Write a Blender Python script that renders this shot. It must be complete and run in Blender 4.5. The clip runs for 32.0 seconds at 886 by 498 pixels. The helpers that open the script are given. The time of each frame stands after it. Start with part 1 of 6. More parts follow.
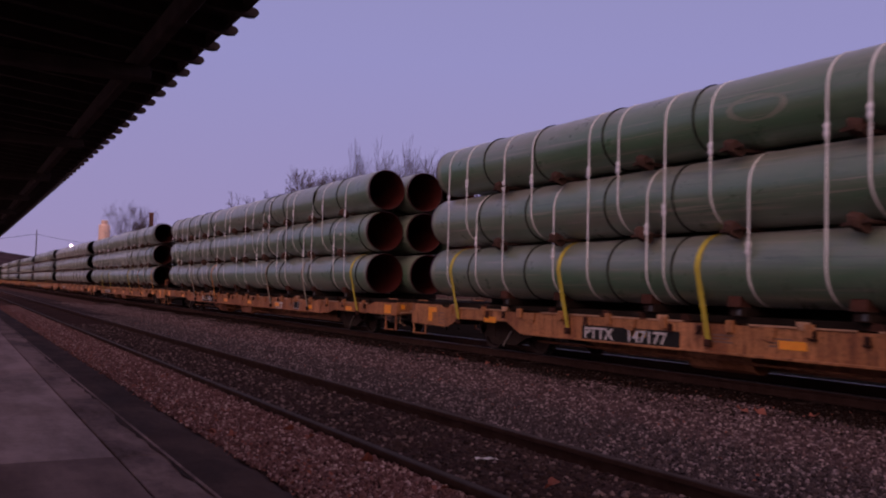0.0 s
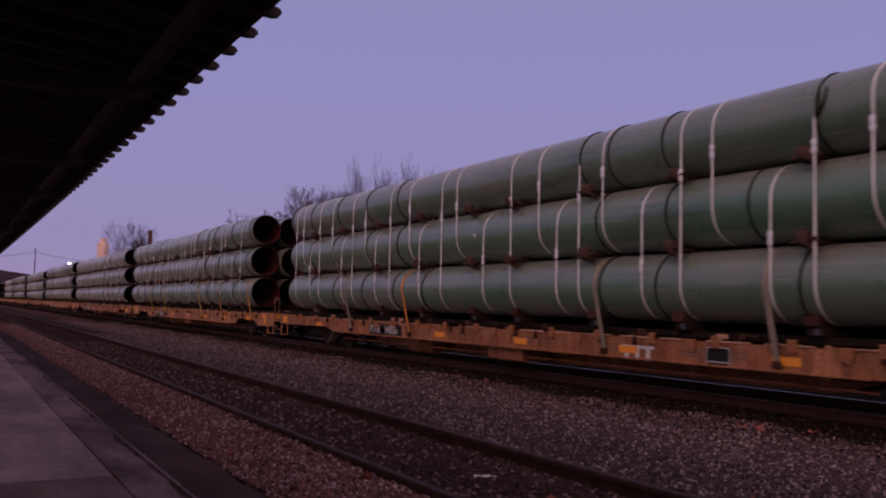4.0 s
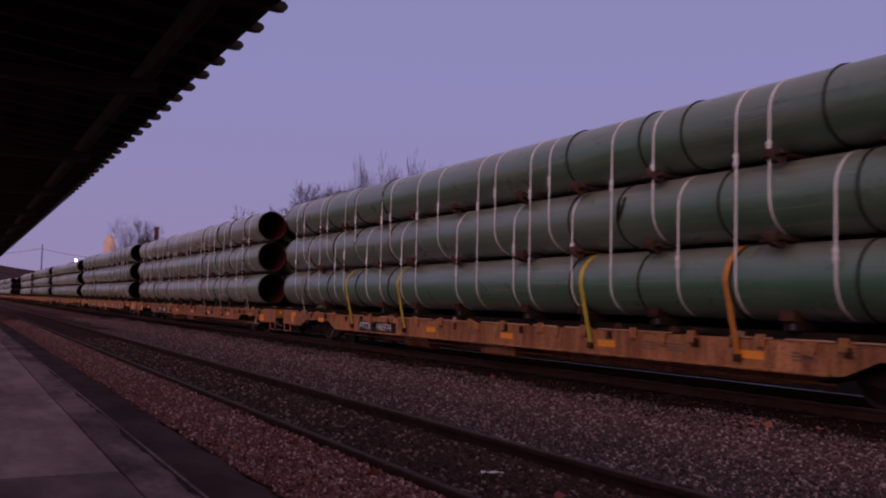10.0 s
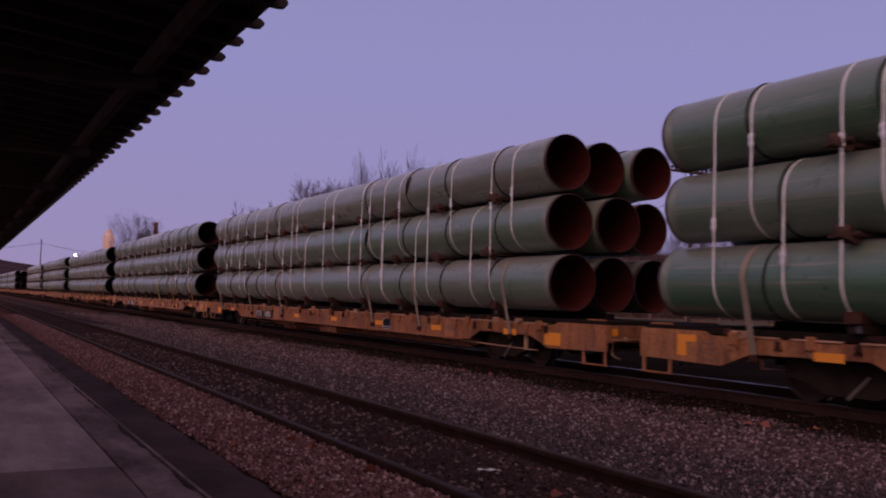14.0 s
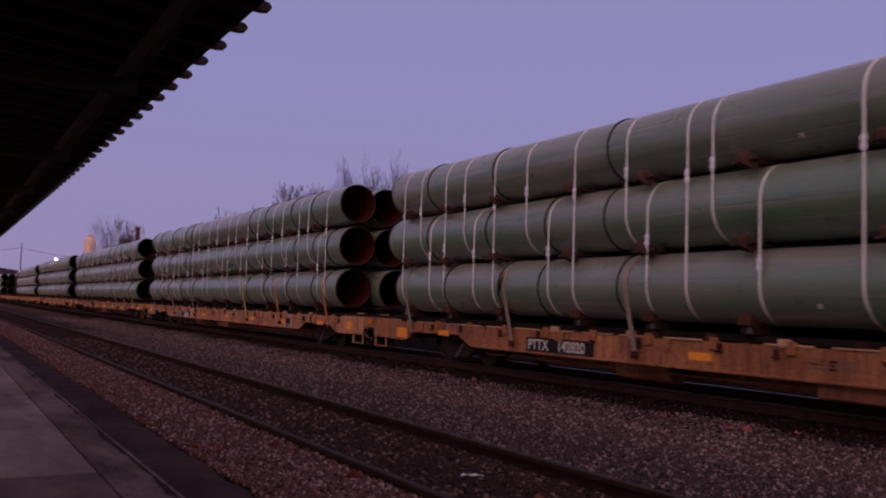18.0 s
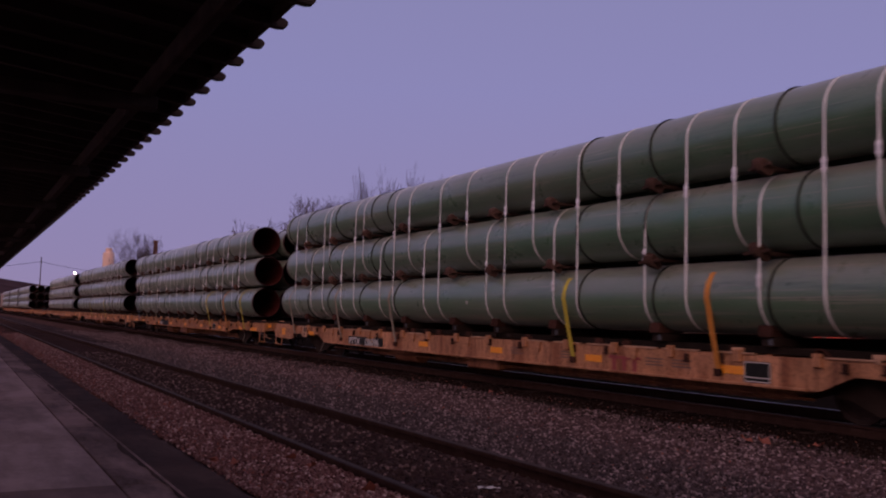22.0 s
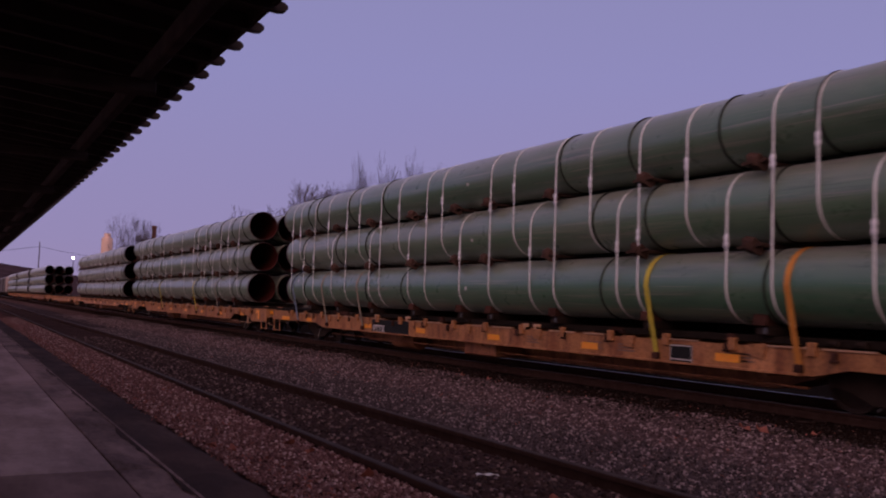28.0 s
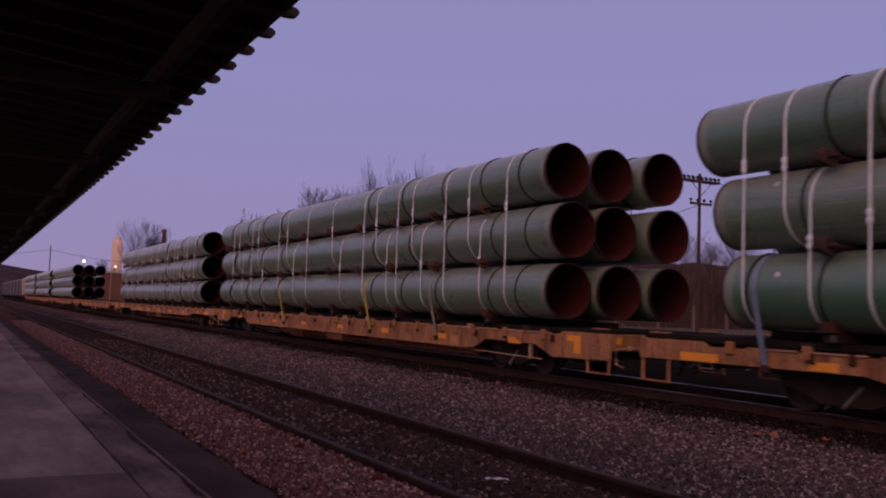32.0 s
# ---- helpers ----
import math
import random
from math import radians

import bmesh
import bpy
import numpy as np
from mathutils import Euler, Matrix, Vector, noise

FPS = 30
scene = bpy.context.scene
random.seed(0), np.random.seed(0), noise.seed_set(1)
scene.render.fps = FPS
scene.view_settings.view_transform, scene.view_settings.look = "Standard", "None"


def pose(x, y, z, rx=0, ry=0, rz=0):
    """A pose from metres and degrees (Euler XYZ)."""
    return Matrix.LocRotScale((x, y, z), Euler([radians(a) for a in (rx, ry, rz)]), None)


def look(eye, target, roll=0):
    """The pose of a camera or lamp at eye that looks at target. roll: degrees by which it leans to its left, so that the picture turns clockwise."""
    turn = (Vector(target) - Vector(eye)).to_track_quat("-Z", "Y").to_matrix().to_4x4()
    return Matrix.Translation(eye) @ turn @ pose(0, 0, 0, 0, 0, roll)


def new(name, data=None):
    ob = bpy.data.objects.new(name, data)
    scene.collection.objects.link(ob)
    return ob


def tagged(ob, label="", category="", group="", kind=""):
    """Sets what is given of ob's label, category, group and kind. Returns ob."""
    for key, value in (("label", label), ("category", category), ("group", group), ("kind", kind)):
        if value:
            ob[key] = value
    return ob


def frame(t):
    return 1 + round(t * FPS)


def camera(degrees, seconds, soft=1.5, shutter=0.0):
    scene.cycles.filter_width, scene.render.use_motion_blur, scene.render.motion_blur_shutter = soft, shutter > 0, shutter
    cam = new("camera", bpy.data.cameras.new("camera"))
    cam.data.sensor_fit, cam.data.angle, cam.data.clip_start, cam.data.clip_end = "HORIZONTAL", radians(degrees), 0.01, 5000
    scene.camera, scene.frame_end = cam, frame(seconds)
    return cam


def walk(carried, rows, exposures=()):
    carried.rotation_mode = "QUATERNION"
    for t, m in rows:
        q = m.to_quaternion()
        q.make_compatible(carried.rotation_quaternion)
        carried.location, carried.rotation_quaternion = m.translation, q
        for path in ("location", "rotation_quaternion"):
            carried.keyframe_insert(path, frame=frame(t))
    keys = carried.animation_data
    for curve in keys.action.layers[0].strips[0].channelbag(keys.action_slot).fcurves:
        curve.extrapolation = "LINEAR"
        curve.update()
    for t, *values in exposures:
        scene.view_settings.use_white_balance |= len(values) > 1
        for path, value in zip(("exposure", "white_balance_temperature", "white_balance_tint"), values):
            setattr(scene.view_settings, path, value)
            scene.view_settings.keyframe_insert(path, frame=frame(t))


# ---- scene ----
# Axes: y runs along the tracks away from the camera, x across them to the train, z up from the rail tops.
EYE = (0.0, 0.0, 1.25)
cam = camera(53.1, 32.0, soft=2.0, shutter=0.45)


def aim(yaw, pitch, roll, dx, dy, dz):
    """The hand-held camera's pose: degrees to the right of the tracks, up, and of lean, and its sway in millimetres."""
    a, b = radians(yaw), radians(pitch)
    way = Vector((math.sin(a) * math.cos(b), math.cos(a) * math.cos(b), math.sin(b)))
    eye = Vector(EYE) + Vector((dx, dy, dz)) * 0.001
    return look(eye, eye + way, roll)


# seconds, yaw, pitch, roll, sway
AIM = [
    (0, 29.028, 2.675, 1.50, 1, 7, 2), (0.5, 28.984, 2.712, 1.62, -1, 5, -4), (1, 28.919, 2.756, 1.59, -2, 0, 0),
    (1.5, 28.869, 3.009, 1.44, -3, 2, 1), (2, 28.849, 3.304, 1.35, -2, -6, 1), (2.5, 28.801, 3.455, 1.27, 2, -9, 0),
    (3, 28.901, 3.598, 1.35, 1, -10, -3), (3.5, 29.067, 3.692, 1.27, -5, -16, 7), (5.5, 28.981, 4.036, 1.58, -7, -20, 4),
    (6, 29.123, 4.187, 1.46, -4, -25, 5), (6.5, 29.248, 4.225, 1.49, -6, -20, 10), (7, 29.209, 4.345, 1.38, -6, -20, 3),
    (7.5, 29.145, 4.407, 0.97, -1, -19, 3), (8, 29.095, 4.488, 1.01, -2, -17, 6), (8.5, 29.043, 4.553, 0.87, 1, -22, 6),
    (9, 28.965, 4.365, 1.13, -1, -15, 5), (9.5, 28.796, 3.944, 1.44, 0, 1, 4), (10, 28.708, 3.544, 1.35, 1, 13, -3),
    (10.5, 28.811, 3.174, 1.30, 3, 13, -1), (11, 28.835, 2.898, 1.49, 5, 15, 0), (11.5, 28.882, 2.709, 1.68, 4, 11, 3),
    (12, 28.734, 2.702, 1.86, -2, 7, 2), (12.5, 28.490, 2.860, 1.65, 4, 2, 3), (13, 28.530, 3.090, 1.80, 0, 0, 0),
    (13.5, 28.623, 3.232, 1.72, -2, 2, 2), (14, 28.763, 3.368, 1.76, 1, 3, -1), (14.5, 28.879, 3.522, 1.69, 2, 3, 2),
    (16.5, 29.031, 3.949, 1.64, -2, -4, 4), (17, 29.113, 3.800, 1.60, 2, -2, 1), (17.5, 29.340, 3.676, 1.65, 0, 1, -2),
    (18, 29.806, 3.733, 1.78, 5, 7, -2), (18.5, 30.282, 3.879, 1.64, 6, -3, 4), (19, 30.287, 4.129, 1.68, 2, -9, 5),
    (19.5, 29.684, 4.396, 2.09, -4, -8, 7), (20, 29.284, 4.567, 2.28, -9, -12, 8), (20.5, 29.037, 4.695, 2.10, -7, -12, 1),
    (21, 28.956, 4.730, 2.10, -8, -24, 5), (21.5, 28.956, 4.685, 1.79, -7, -21, 4), (22, 28.743, 4.487, 1.60, -8, -23, 1),
    (22.5, 28.655, 4.188, 1.77, -4, -16, 5), (23, 28.631, 4.072, 1.79, -4, -14, 1), (23.5, 28.654, 3.973, 1.99, -4, -16, 1),
    (24, 28.519, 3.832, 2.09, 0, -7, 6), (24.5, 28.558, 3.744, 2.34, -5, -4, -1), (25, 28.628, 3.550, 2.23, -4, 1, 2),
    (25.5, 28.737, 3.459, 2.14, -4, -3, 1), (27.5, 28.876, 3.656, 1.90, -5, 0, 3), (28, 28.850, 3.656, 1.93, -4, 0, 0),
    (28.5, 28.819, 3.542, 2.03, -1, 2, -3), (29, 28.673, 3.462, 2.21, -3, 6, 4), (29.5, 28.478, 3.516, 2.57, -10, 2, 8),
    (30, 28.272, 3.520, 2.48, -10, 1, 2), (30.5, 28.126, 3.497, 2.31, -15, -8, 7), (31, 28.131, 3.658, 2.24, -14, -11, 0),
    (31.5, 28.176, 3.803, 2.11, -15, -14, 4), (32, 28.255, 3.881, 2.06, -17, -7, 1),
]
# the clip's camera darkens and brightens its picture a little: seconds, stops
STOPS = [(0, 0.12), (1, 0.12), (2.5, 0.06), (6, -0.01), (9, -0.12), (10, -0.06), (11.5, 0.08), (13, 0.10), (16.5, -0.03), (18, -0.02), (19, -0.02), (20.5, -0.10), (23, -0.08), (25, 0.0), (28, 0.0), (32, 0.0)]
walk(cam, [(row[0], aim(*row[1:])) for row in AIM], STOPS)

# How far the train has rolled towards the camera: seconds, metres.
ROLLED = [(0, 0.00), (1, 4.57), (2, 9.14), (3, 13.70), (3.5, 15.98), (5.5, 25.10), (6, 27.39), (7, 31.95), (8, 36.48), (9, 40.96),
          (10, 45.43), (11, 49.96), (12, 54.55), (13, 59.13), (14, 63.70), (14.5, 65.98), (16.5, 75.17), (17, 77.49), (18, 82.17),
          (19, 86.82), (20, 91.41), (21, 95.97), (22, 100.57), (23, 105.27), (24, 110.03), (25, 114.80), (25.5, 117.16), (27.5, 126.56),
          (28, 128.89), (29, 133.57), (30, 138.29), (31, 143.00), (32, 147.71)]


def rolled(t):
    return float(np.interp(t, [r[0] for r in ROLLED], [r[1] for r in ROLLED]))


MOVERS = []      # things that ride with the train
WHEELS = []      # wheelsets that turn under their cars

# ---- sky and light ----
world = bpy.data.worlds.new("dusk")
scene.world = world
world.use_nodes = True
wn, wl = world.node_tree.nodes, world.node_tree.links
wn.clear()


def dusk_sky():
    """A clear dusk sky: violet overhead, and a warmer glow low down behind the platform, where the sun has set."""
    coord = wn.new("ShaderNodeTexCoord")
    split = wn.new("ShaderNodeSeparateXYZ")
    wl.new(coord.outputs["Generated"], split.inputs[0])
    ramp = wn.new("ShaderNodeValToRGB")
    wl.new(split.outputs["Z"], ramp.inputs[0])
    stops = [(0.0, (0.312, 0.244, 0.425)), (0.06, (0.298, 0.250, 0.462)), (0.25, (0.274, 0.257, 0.506)), (0.6, (0.236, 0.230, 0.425)), (1.0, (0.18, 0.180, 0.325))]
    while len(ramp.color_ramp.elements) < len(stops):
        ramp.color_ramp.elements.new(0.5)
    for e, (at, c) in zip(ramp.color_ramp.elements, stops):
        e.position, e.color = at, (*c, 1)
    west = wn.new("ShaderNodeVectorMath")
    west.operation = "DOT_PRODUCT"
    west.inputs[1].default_value = Vector((-0.62, -0.75, 0.22)).normalized()
    wl.new(coord.outputs["Generated"], west.inputs[0])
    span = wn.new("ShaderNodeMapRange")
    span.interpolation_type = "SMOOTHSTEP"
    span.inputs["From Min"].default_value, span.inputs["From Max"].default_value = 0.0, 1.0
    wl.new(west.outputs["Value"], span.inputs["Value"])
    glow = wn.new("ShaderNodeMix")
    glow.data_type = "RGBA"
    glow.blend_type = "ADD"
    glow.inputs["B"].default_value = GLOW
    wl.new(span.outputs[0], glow.inputs["Factor"])
    wl.new(ramp.outputs[0], glow.inputs["A"])
    back = wn.new("ShaderNodeBackground")
    back.inputs["Strength"].default_value = SKY
    wl.new(glow.outputs["Result"], back.inputs[0])
    out = wn.new("ShaderNodeOutputWorld")
    wl.new(back.outputs[0], out.inputs[0])


SKY = 1.0
GLOW = (1.14, 0.665, 0.44, 1)
dusk_sky()

# ---- materials ----


class Mat:
    """A small builder of node materials."""

    def __init__(self, name, rough=0.7, metal=0.0, spec=0.5):
        self.m = bpy.data.materials.new(name)
        self.m.use_nodes = True
        self.t = self.m.node_tree
        self.b = self.t.nodes["Principled BSDF"]
        self.b.inputs["Roughness"].default_value = rough
        self.b.inputs["Metallic"].default_value = metal
        self.b.inputs["Specular IOR Level"].default_value = spec
        self.coord = self.t.nodes.new("ShaderNodeTexCoord").outputs["Object"]

    def node(self, kind, **ins):
        n = self.t.nodes.new(kind)
        for k, v in ins.items():
            k = k.replace("_", " ")
            if isinstance(v, bpy.types.NodeSocket):
                self.t.links.new(v, n.inputs[k])
            else:
                n.inputs[k].default_value = v
        return n

    def noise(self, scale, detail=4, rough=0.55, stretch=None, where=None):
        v = where or self.coord
        if stretch:
            v = self.node("ShaderNodeMapping", Vector=v, Scale=stretch).outputs[0]
        return self.node("ShaderNodeTexNoise", Vector=v, Scale=scale, Detail=detail, Roughness=rough).outputs["Fac"]

    def span(self, v, a, b, lo=0.0, hi=1.0):
        return self.node("ShaderNodeMapRange", Value=v, From_Min=a, From_Max=b, To_Min=lo, To_Max=hi).outputs[0]

    def mix(self, fac, a, b, blend="MIX"):
        n = self.t.nodes.new("ShaderNodeMix")
        n.data_type, n.blend_type = "RGBA", blend
        for sock, v in (("Factor", fac), ("A", a), ("B", b)):
            ins = [s for s in n.inputs if s.name == sock and (s.type == "RGBA" or (sock == "Factor" and s.type == "VALUE"))][0]
            if isinstance(v, bpy.types.NodeSocket):
                self.t.links.new(v, ins)
            elif sock == "Factor":
                ins.default_value = v
            else:
                ins.default_value = (*v, 1)
        return [o for o in n.outputs if o.type == "RGBA"][0]

    def colour(self, c):
        if isinstance(c, bpy.types.NodeSocket):
            self.t.links.new(c, self.b.inputs["Base Color"])
        else:
            self.b.inputs["Base Color"].default_value = (*c, 1)

    def rough(self, v):
        self.t.links.new(v, self.b.inputs["Roughness"])

    def bump(self, h, strength=0.3, dist=0.01):
        n = self.node("ShaderNodeBump", Height=h, Strength=strength, Distance=dist)
        self.t.links.new(n.outputs[0], self.b.inputs["Normal"])

    def tint(self):
        return self.t.nodes.new("ShaderNodeObjectInfo").outputs["Random"]

    def island(self):
        return self.t.nodes.new("ShaderNodeNewGeometry").outputs["Random Per Island"]


def plain(name, c1, c2, scale=6.0, rough=0.7, metal=0.0, bump=0.2, dist=0.005, fine=60.0, spec=0.5, stretch=None, vary=0.0):
    m = Mat(name, rough, metal, spec if rough < 0.85 else min(spec, 0.04))
    big = m.noise(scale, 5, 0.6, stretch)
    col = m.mix(m.span(big, 0.32, 0.68), c1, c2)
    small = m.noise(fine, 3, 0.6, stretch)
    col = m.mix(m.span(small, 0.3, 0.75, 0.0, 0.35), col, tuple(0.55 * x for x in c1))
    if vary:
        r = m.tint()
        col = m.mix(m.span(r, 0, 1, 0.0, vary), col, tuple(0.4 * x for x in c2))
    m.colour(col)
    m.rough(m.span(small, 0.2, 0.8, max(0.0, rough - 0.12), min(1.0, rough + 0.1)))
    m.bump(small, bump, dist)
    return m.m


def pipe_coat(name, dusty):
    """Green epoxy coat, scuffed and dusty, its upper side painted paler for dust and sky sheen, each pipe a little
    different.
    """
    m = Mat(name, 0.38, 0.0, 0.6)
    m.b.inputs["Coat Weight"].default_value = 0.35
    m.b.inputs["Coat Roughness"].default_value = 0.22
    m.b.inputs["Sheen Weight"].default_value = 0.16 + 0.14 * dusty
    m.b.inputs["Sheen Roughness"].default_value = 0.45
    m.b.inputs["Sheen Tint"].default_value = (0.90, 0.80, 0.78, 1)
    r = m.tint()
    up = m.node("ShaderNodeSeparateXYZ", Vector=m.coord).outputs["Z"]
    shift = m.node("ShaderNodeVectorMath", Vector=m.coord)
    shift.operation = "MULTIPLY_ADD"
    shift.inputs[1].default_value = (1, 1, 1)
    far = m.node("ShaderNodeMath")
    far.operation = "MULTIPLY"
    far.inputs[1].default_value = 63.0
    m.t.links.new(r, far.inputs[0])
    m.t.links.new(far.outputs[0], shift.inputs[2])
    m.coord = shift.outputs[0]
    base = m.mix(r, (0.034, 0.122, 0.062), (0.056, 0.146, 0.071))
    dust = m.noise(0.9, 6, 0.65, (1, 0.25, 1))
    own = m.node("ShaderNodeMath", Value=r)
    own.operation = "MULTIPLY"
    own.inputs[1].default_value = 7.31
    part_of = m.node("ShaderNodeMath", Value=own.outputs[0])
    part_of.operation = "FRACT"
    much = m.node("ShaderNodeMath", Value=m.span(dust, 0.38, 0.66, 0.20 * dusty, 0.20 + 0.45 * dusty))
    much.operation = "MULTIPLY"
    m.t.links.new(m.span(part_of.outputs[0], 0.0, 1.0, 0.35, 1.75), much.inputs[1])
    col = m.mix(much.outputs[0], base, (0.215, 0.190, 0.172))
    # Paler colour towards the top: settled dust plus the sky's sheen, painted in.
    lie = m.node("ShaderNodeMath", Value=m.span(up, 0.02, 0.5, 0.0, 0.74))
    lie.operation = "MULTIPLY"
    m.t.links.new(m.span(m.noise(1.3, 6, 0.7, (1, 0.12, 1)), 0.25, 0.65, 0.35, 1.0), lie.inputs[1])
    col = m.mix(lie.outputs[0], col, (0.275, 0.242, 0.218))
    streak = m.noise(2.2, 6, 0.7, (1.6, 0.05, 1.6))
    col = m.mix(m.span(streak, 0.50, 0.68, 0.0, 0.30 + 0.3 * dusty), col, (0.20, 0.165, 0.15))
    rub = m.noise(16.0, 4, 0.65, (1.0, 0.02, 1.0))
    col = m.mix(m.span(rub, 0.58, 0.68, 0.0, 0.28 + 0.5 * dusty), col, (0.36, 0.29, 0.265))
    line = m.noise(24.0, 3, 0.6, (1.0, 0.012, 1.0))
    col = m.mix(m.span(line, 0.62, 0.70, 0.0, 0.5), col, (0.035, 0.06, 0.042))
    dark = m.noise(3.1, 5, 0.75, (1.2, 0.09, 1.2))
    col = m.mix(m.span(dark, 0.55, 0.70, 0.0, 0.6), col, (0.026, 0.054, 0.036))
    blotch = m.noise(1.7, 7, 0.75)
    col = m.mix(m.span(blotch, 0.52, 0.70, 0.0, 0.35), col, (0.115, 0.19, 0.125))
    scuff = m.noise(5.0, 5, 0.7, (1, 0.12, 1))
    col = m.mix(m.span(scuff, 0.58, 0.75, 0.0, 0.5), col, (0.05, 0.088, 0.06))
    chip = m.noise(38, 2, 0.5, (1, 0.5, 1))
    col = m.mix(m.span(chip, 0.70, 0.76, 0.0, 0.6), col, (0.36, 0.32, 0.29))
    fine = m.noise(90, 3, 0.6)
    col = m.mix(m.span(fine, 0.45, 0.8, 0.0, 0.3), col, (0.12, 0.165, 0.12))
    m.colour(col)
    m.rough(m.span(blotch, 0.3, 0.7, 0.22, 0.46))
    m.bump(fine, 0.08, 0.002)
    return m.m


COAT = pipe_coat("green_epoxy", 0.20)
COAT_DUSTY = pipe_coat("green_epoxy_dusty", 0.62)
BARE = plain("pipe_end_bare", (0.15, 0.185, 0.135), (0.25, 0.265, 0.205), 4.0, 0.5, 0.0, 0.15, 0.002)
BORE = plain("pipe_bore_rust", (0.050, 0.0085, 0.0075), (0.092, 0.0155, 0.013), 2.0, 0.5, 0.0, 0.2, 0.003, stretch=(1, 0.3, 1))
LIP = plain("pipe_lip", (0.055, 0.014, 0.016), (0.035, 0.011, 0.012), 8.0, 0.5, 0.2)
BAND = plain("steel_band", (0.95, 0.94, 0.91), (0.78, 0.76, 0.73), 7.0, 0.45, 0.1, 0.1, 0.001)
BUCKLE = plain("bright_seal", (0.93, 0.90, 0.90), (0.84, 0.80, 0.80), 9.0, 0.3, 0.2, 0.05, 0.001)
ROPE = plain("black_rope", (0.018, 0.02, 0.018), (0.03, 0.03, 0.028), 30.0, 0.85, 0.0, 0.6, 0.004)
YELLOW_WEB = plain("yellow_webbing", (0.62, 0.50, 0.05), (0.48, 0.37, 0.04), 9.0, 0.7, 0.0, 0.3, 0.001)
ORANGE_WEB = plain("orange_webbing", (0.66, 0.26, 0.035), (0.50, 0.18, 0.03), 9.0, 0.7, 0.0, 0.3, 0.001)
PALE_WEB = plain("faded_webbing", (0.33, 0.27, 0.20), (0.24, 0.20, 0.155), 9.0, 0.75, 0.0, 0.3, 0.001)
BLUE_WEB = plain("grey_blue_webbing", (0.20, 0.26, 0.36), (0.15, 0.19, 0.27), 9.0, 0.75, 0.0, 0.3, 0.001)
TIMBER = plain("weathered_timber", (0.105, 0.058, 0.047), (0.048, 0.028, 0.024), 5.0, 0.85, 0.0, 0.5, 0.006, vary=0.5)
OLD_TIMBER = plain("old_dark_timber", (0.10, 0.042, 0.032), (0.05, 0.024, 0.02), 5.0, 0.9, 0.0, 0.5, 0.006, vary=0.6)
DARK_STEEL = plain("dirty_black_steel", (0.024, 0.016, 0.014), (0.052, 0.034, 0.029), 3.0, 0.85, 0.0, 0.4, 0.004, spec=0.2)
WHEEL_STEEL = plain("wheel_steel", (0.036, 0.022, 0.019), (0.062, 0.038, 0.033), 4.0, 0.8, 0.1, spec=0.2)
TREAD = plain("worn_tread", (0.35, 0.33, 0.32), (0.5, 0.48, 0.46), 10.0, 0.25, 1.0, 0.05, 0.001)
KNUCKLE = plain("dusty_grey_steel", (0.040, 0.032, 0.030), (0.085, 0.068, 0.064), 5.0, 0.7, 0.1, 0.3, 0.003)
BRAKE = plain("scraped_pale_steel", (0.22, 0.18, 0.16), (0.32, 0.27, 0.25), 9.0, 0.55, 0.2, 0.2, 0.002)
DECK = plain("deck_steel", (0.014, 0.010, 0.0085), (0.026, 0.018, 0.015), 2.5, 0.9, 0.0, 0.4, 0.004, spec=0.05)
END_PLATE = plain("grey_steel_plate", (0.10, 0.105, 0.125), (0.06, 0.06, 0.07), 9.0, 0.7)


def car_paint(name, tone):
    """Faded yellow-brown car paint with rust patches, runs and grime."""
    m = Mat(name, 0.66, 0.0, 0.3)
    big = m.noise(1.3, 6, 0.65)
    col = m.mix(m.span(big, 0.35, 0.68), tone, tuple(0.72 * x for x in tone))
    bay = m.noise(0.9, 4, 0.6, (0.1, 1, 0.15))
    col = m.mix(m.span(bay, 0.50, 0.60, 0.0, 0.75), col, (0.21, 0.07, 0.032))
    pale = m.noise(1.1, 4, 0.6, (0.1, 0.8, 0.3))
    col = m.mix(m.span(pale, 0.56, 0.64, 0.0, 0.55), col, tuple(min(0.8, 1.35 * x + 0.03) for x in tone))
    runs = m.noise(7.0, 5, 0.65, (1, 1.0, 0.16))
    col = m.mix(m.span(runs, 0.48, 0.70, 0.0, 0.85), col, (0.11, 0.040, 0.022))
    grime = m.noise(22.0, 4, 0.7)
    col = m.mix(m.span(grime, 0.48, 0.72, 0.0, 0.75), col, (0.05, 0.022, 0.014))
    m.colour(col)
    m.bump(grime, 0.35, 0.004)
    return m.m


CAR_TONES = [car_paint("car_paint_ochre", (0.48, 0.205, 0.085)), car_paint("car_paint_rust", (0.41, 0.162, 0.068)), car_paint("car_paint_buff", (0.56, 0.26, 0.135))]
CENTRE_SILL = car_paint("car_paint_underframe", (0.34, 0.13, 0.06))
STENCIL = plain("faded_stencil_paint", (0.15, 0.085, 0.065), (0.22, 0.12, 0.085), 18.0, 0.7)
WORN_EDGE = plain("worn_edge_paint", (0.66, 0.40, 0.26), (0.50, 0.26, 0.15), 5.0, 0.6, 0.0, 0.3, 0.002, vary=0.6)
REFLECT = plain("yellow_reflector", (0.98, 0.38, 0.02), (0.92, 0.29, 0.015), 10.0, 0.35, 0.0, 0.05, 0.001, spec=0.7)
BLACK_PLATE = plain("black_lettering_plate", (0.009, 0.009, 0.009), (0.018, 0.016, 0.015), 6.0, 0.7, spec=0.2)
WHITE_PAINT = plain("white_stencil_paint", (0.66, 0.62, 0.62), (0.52, 0.48, 0.47), 14.0, 0.6)
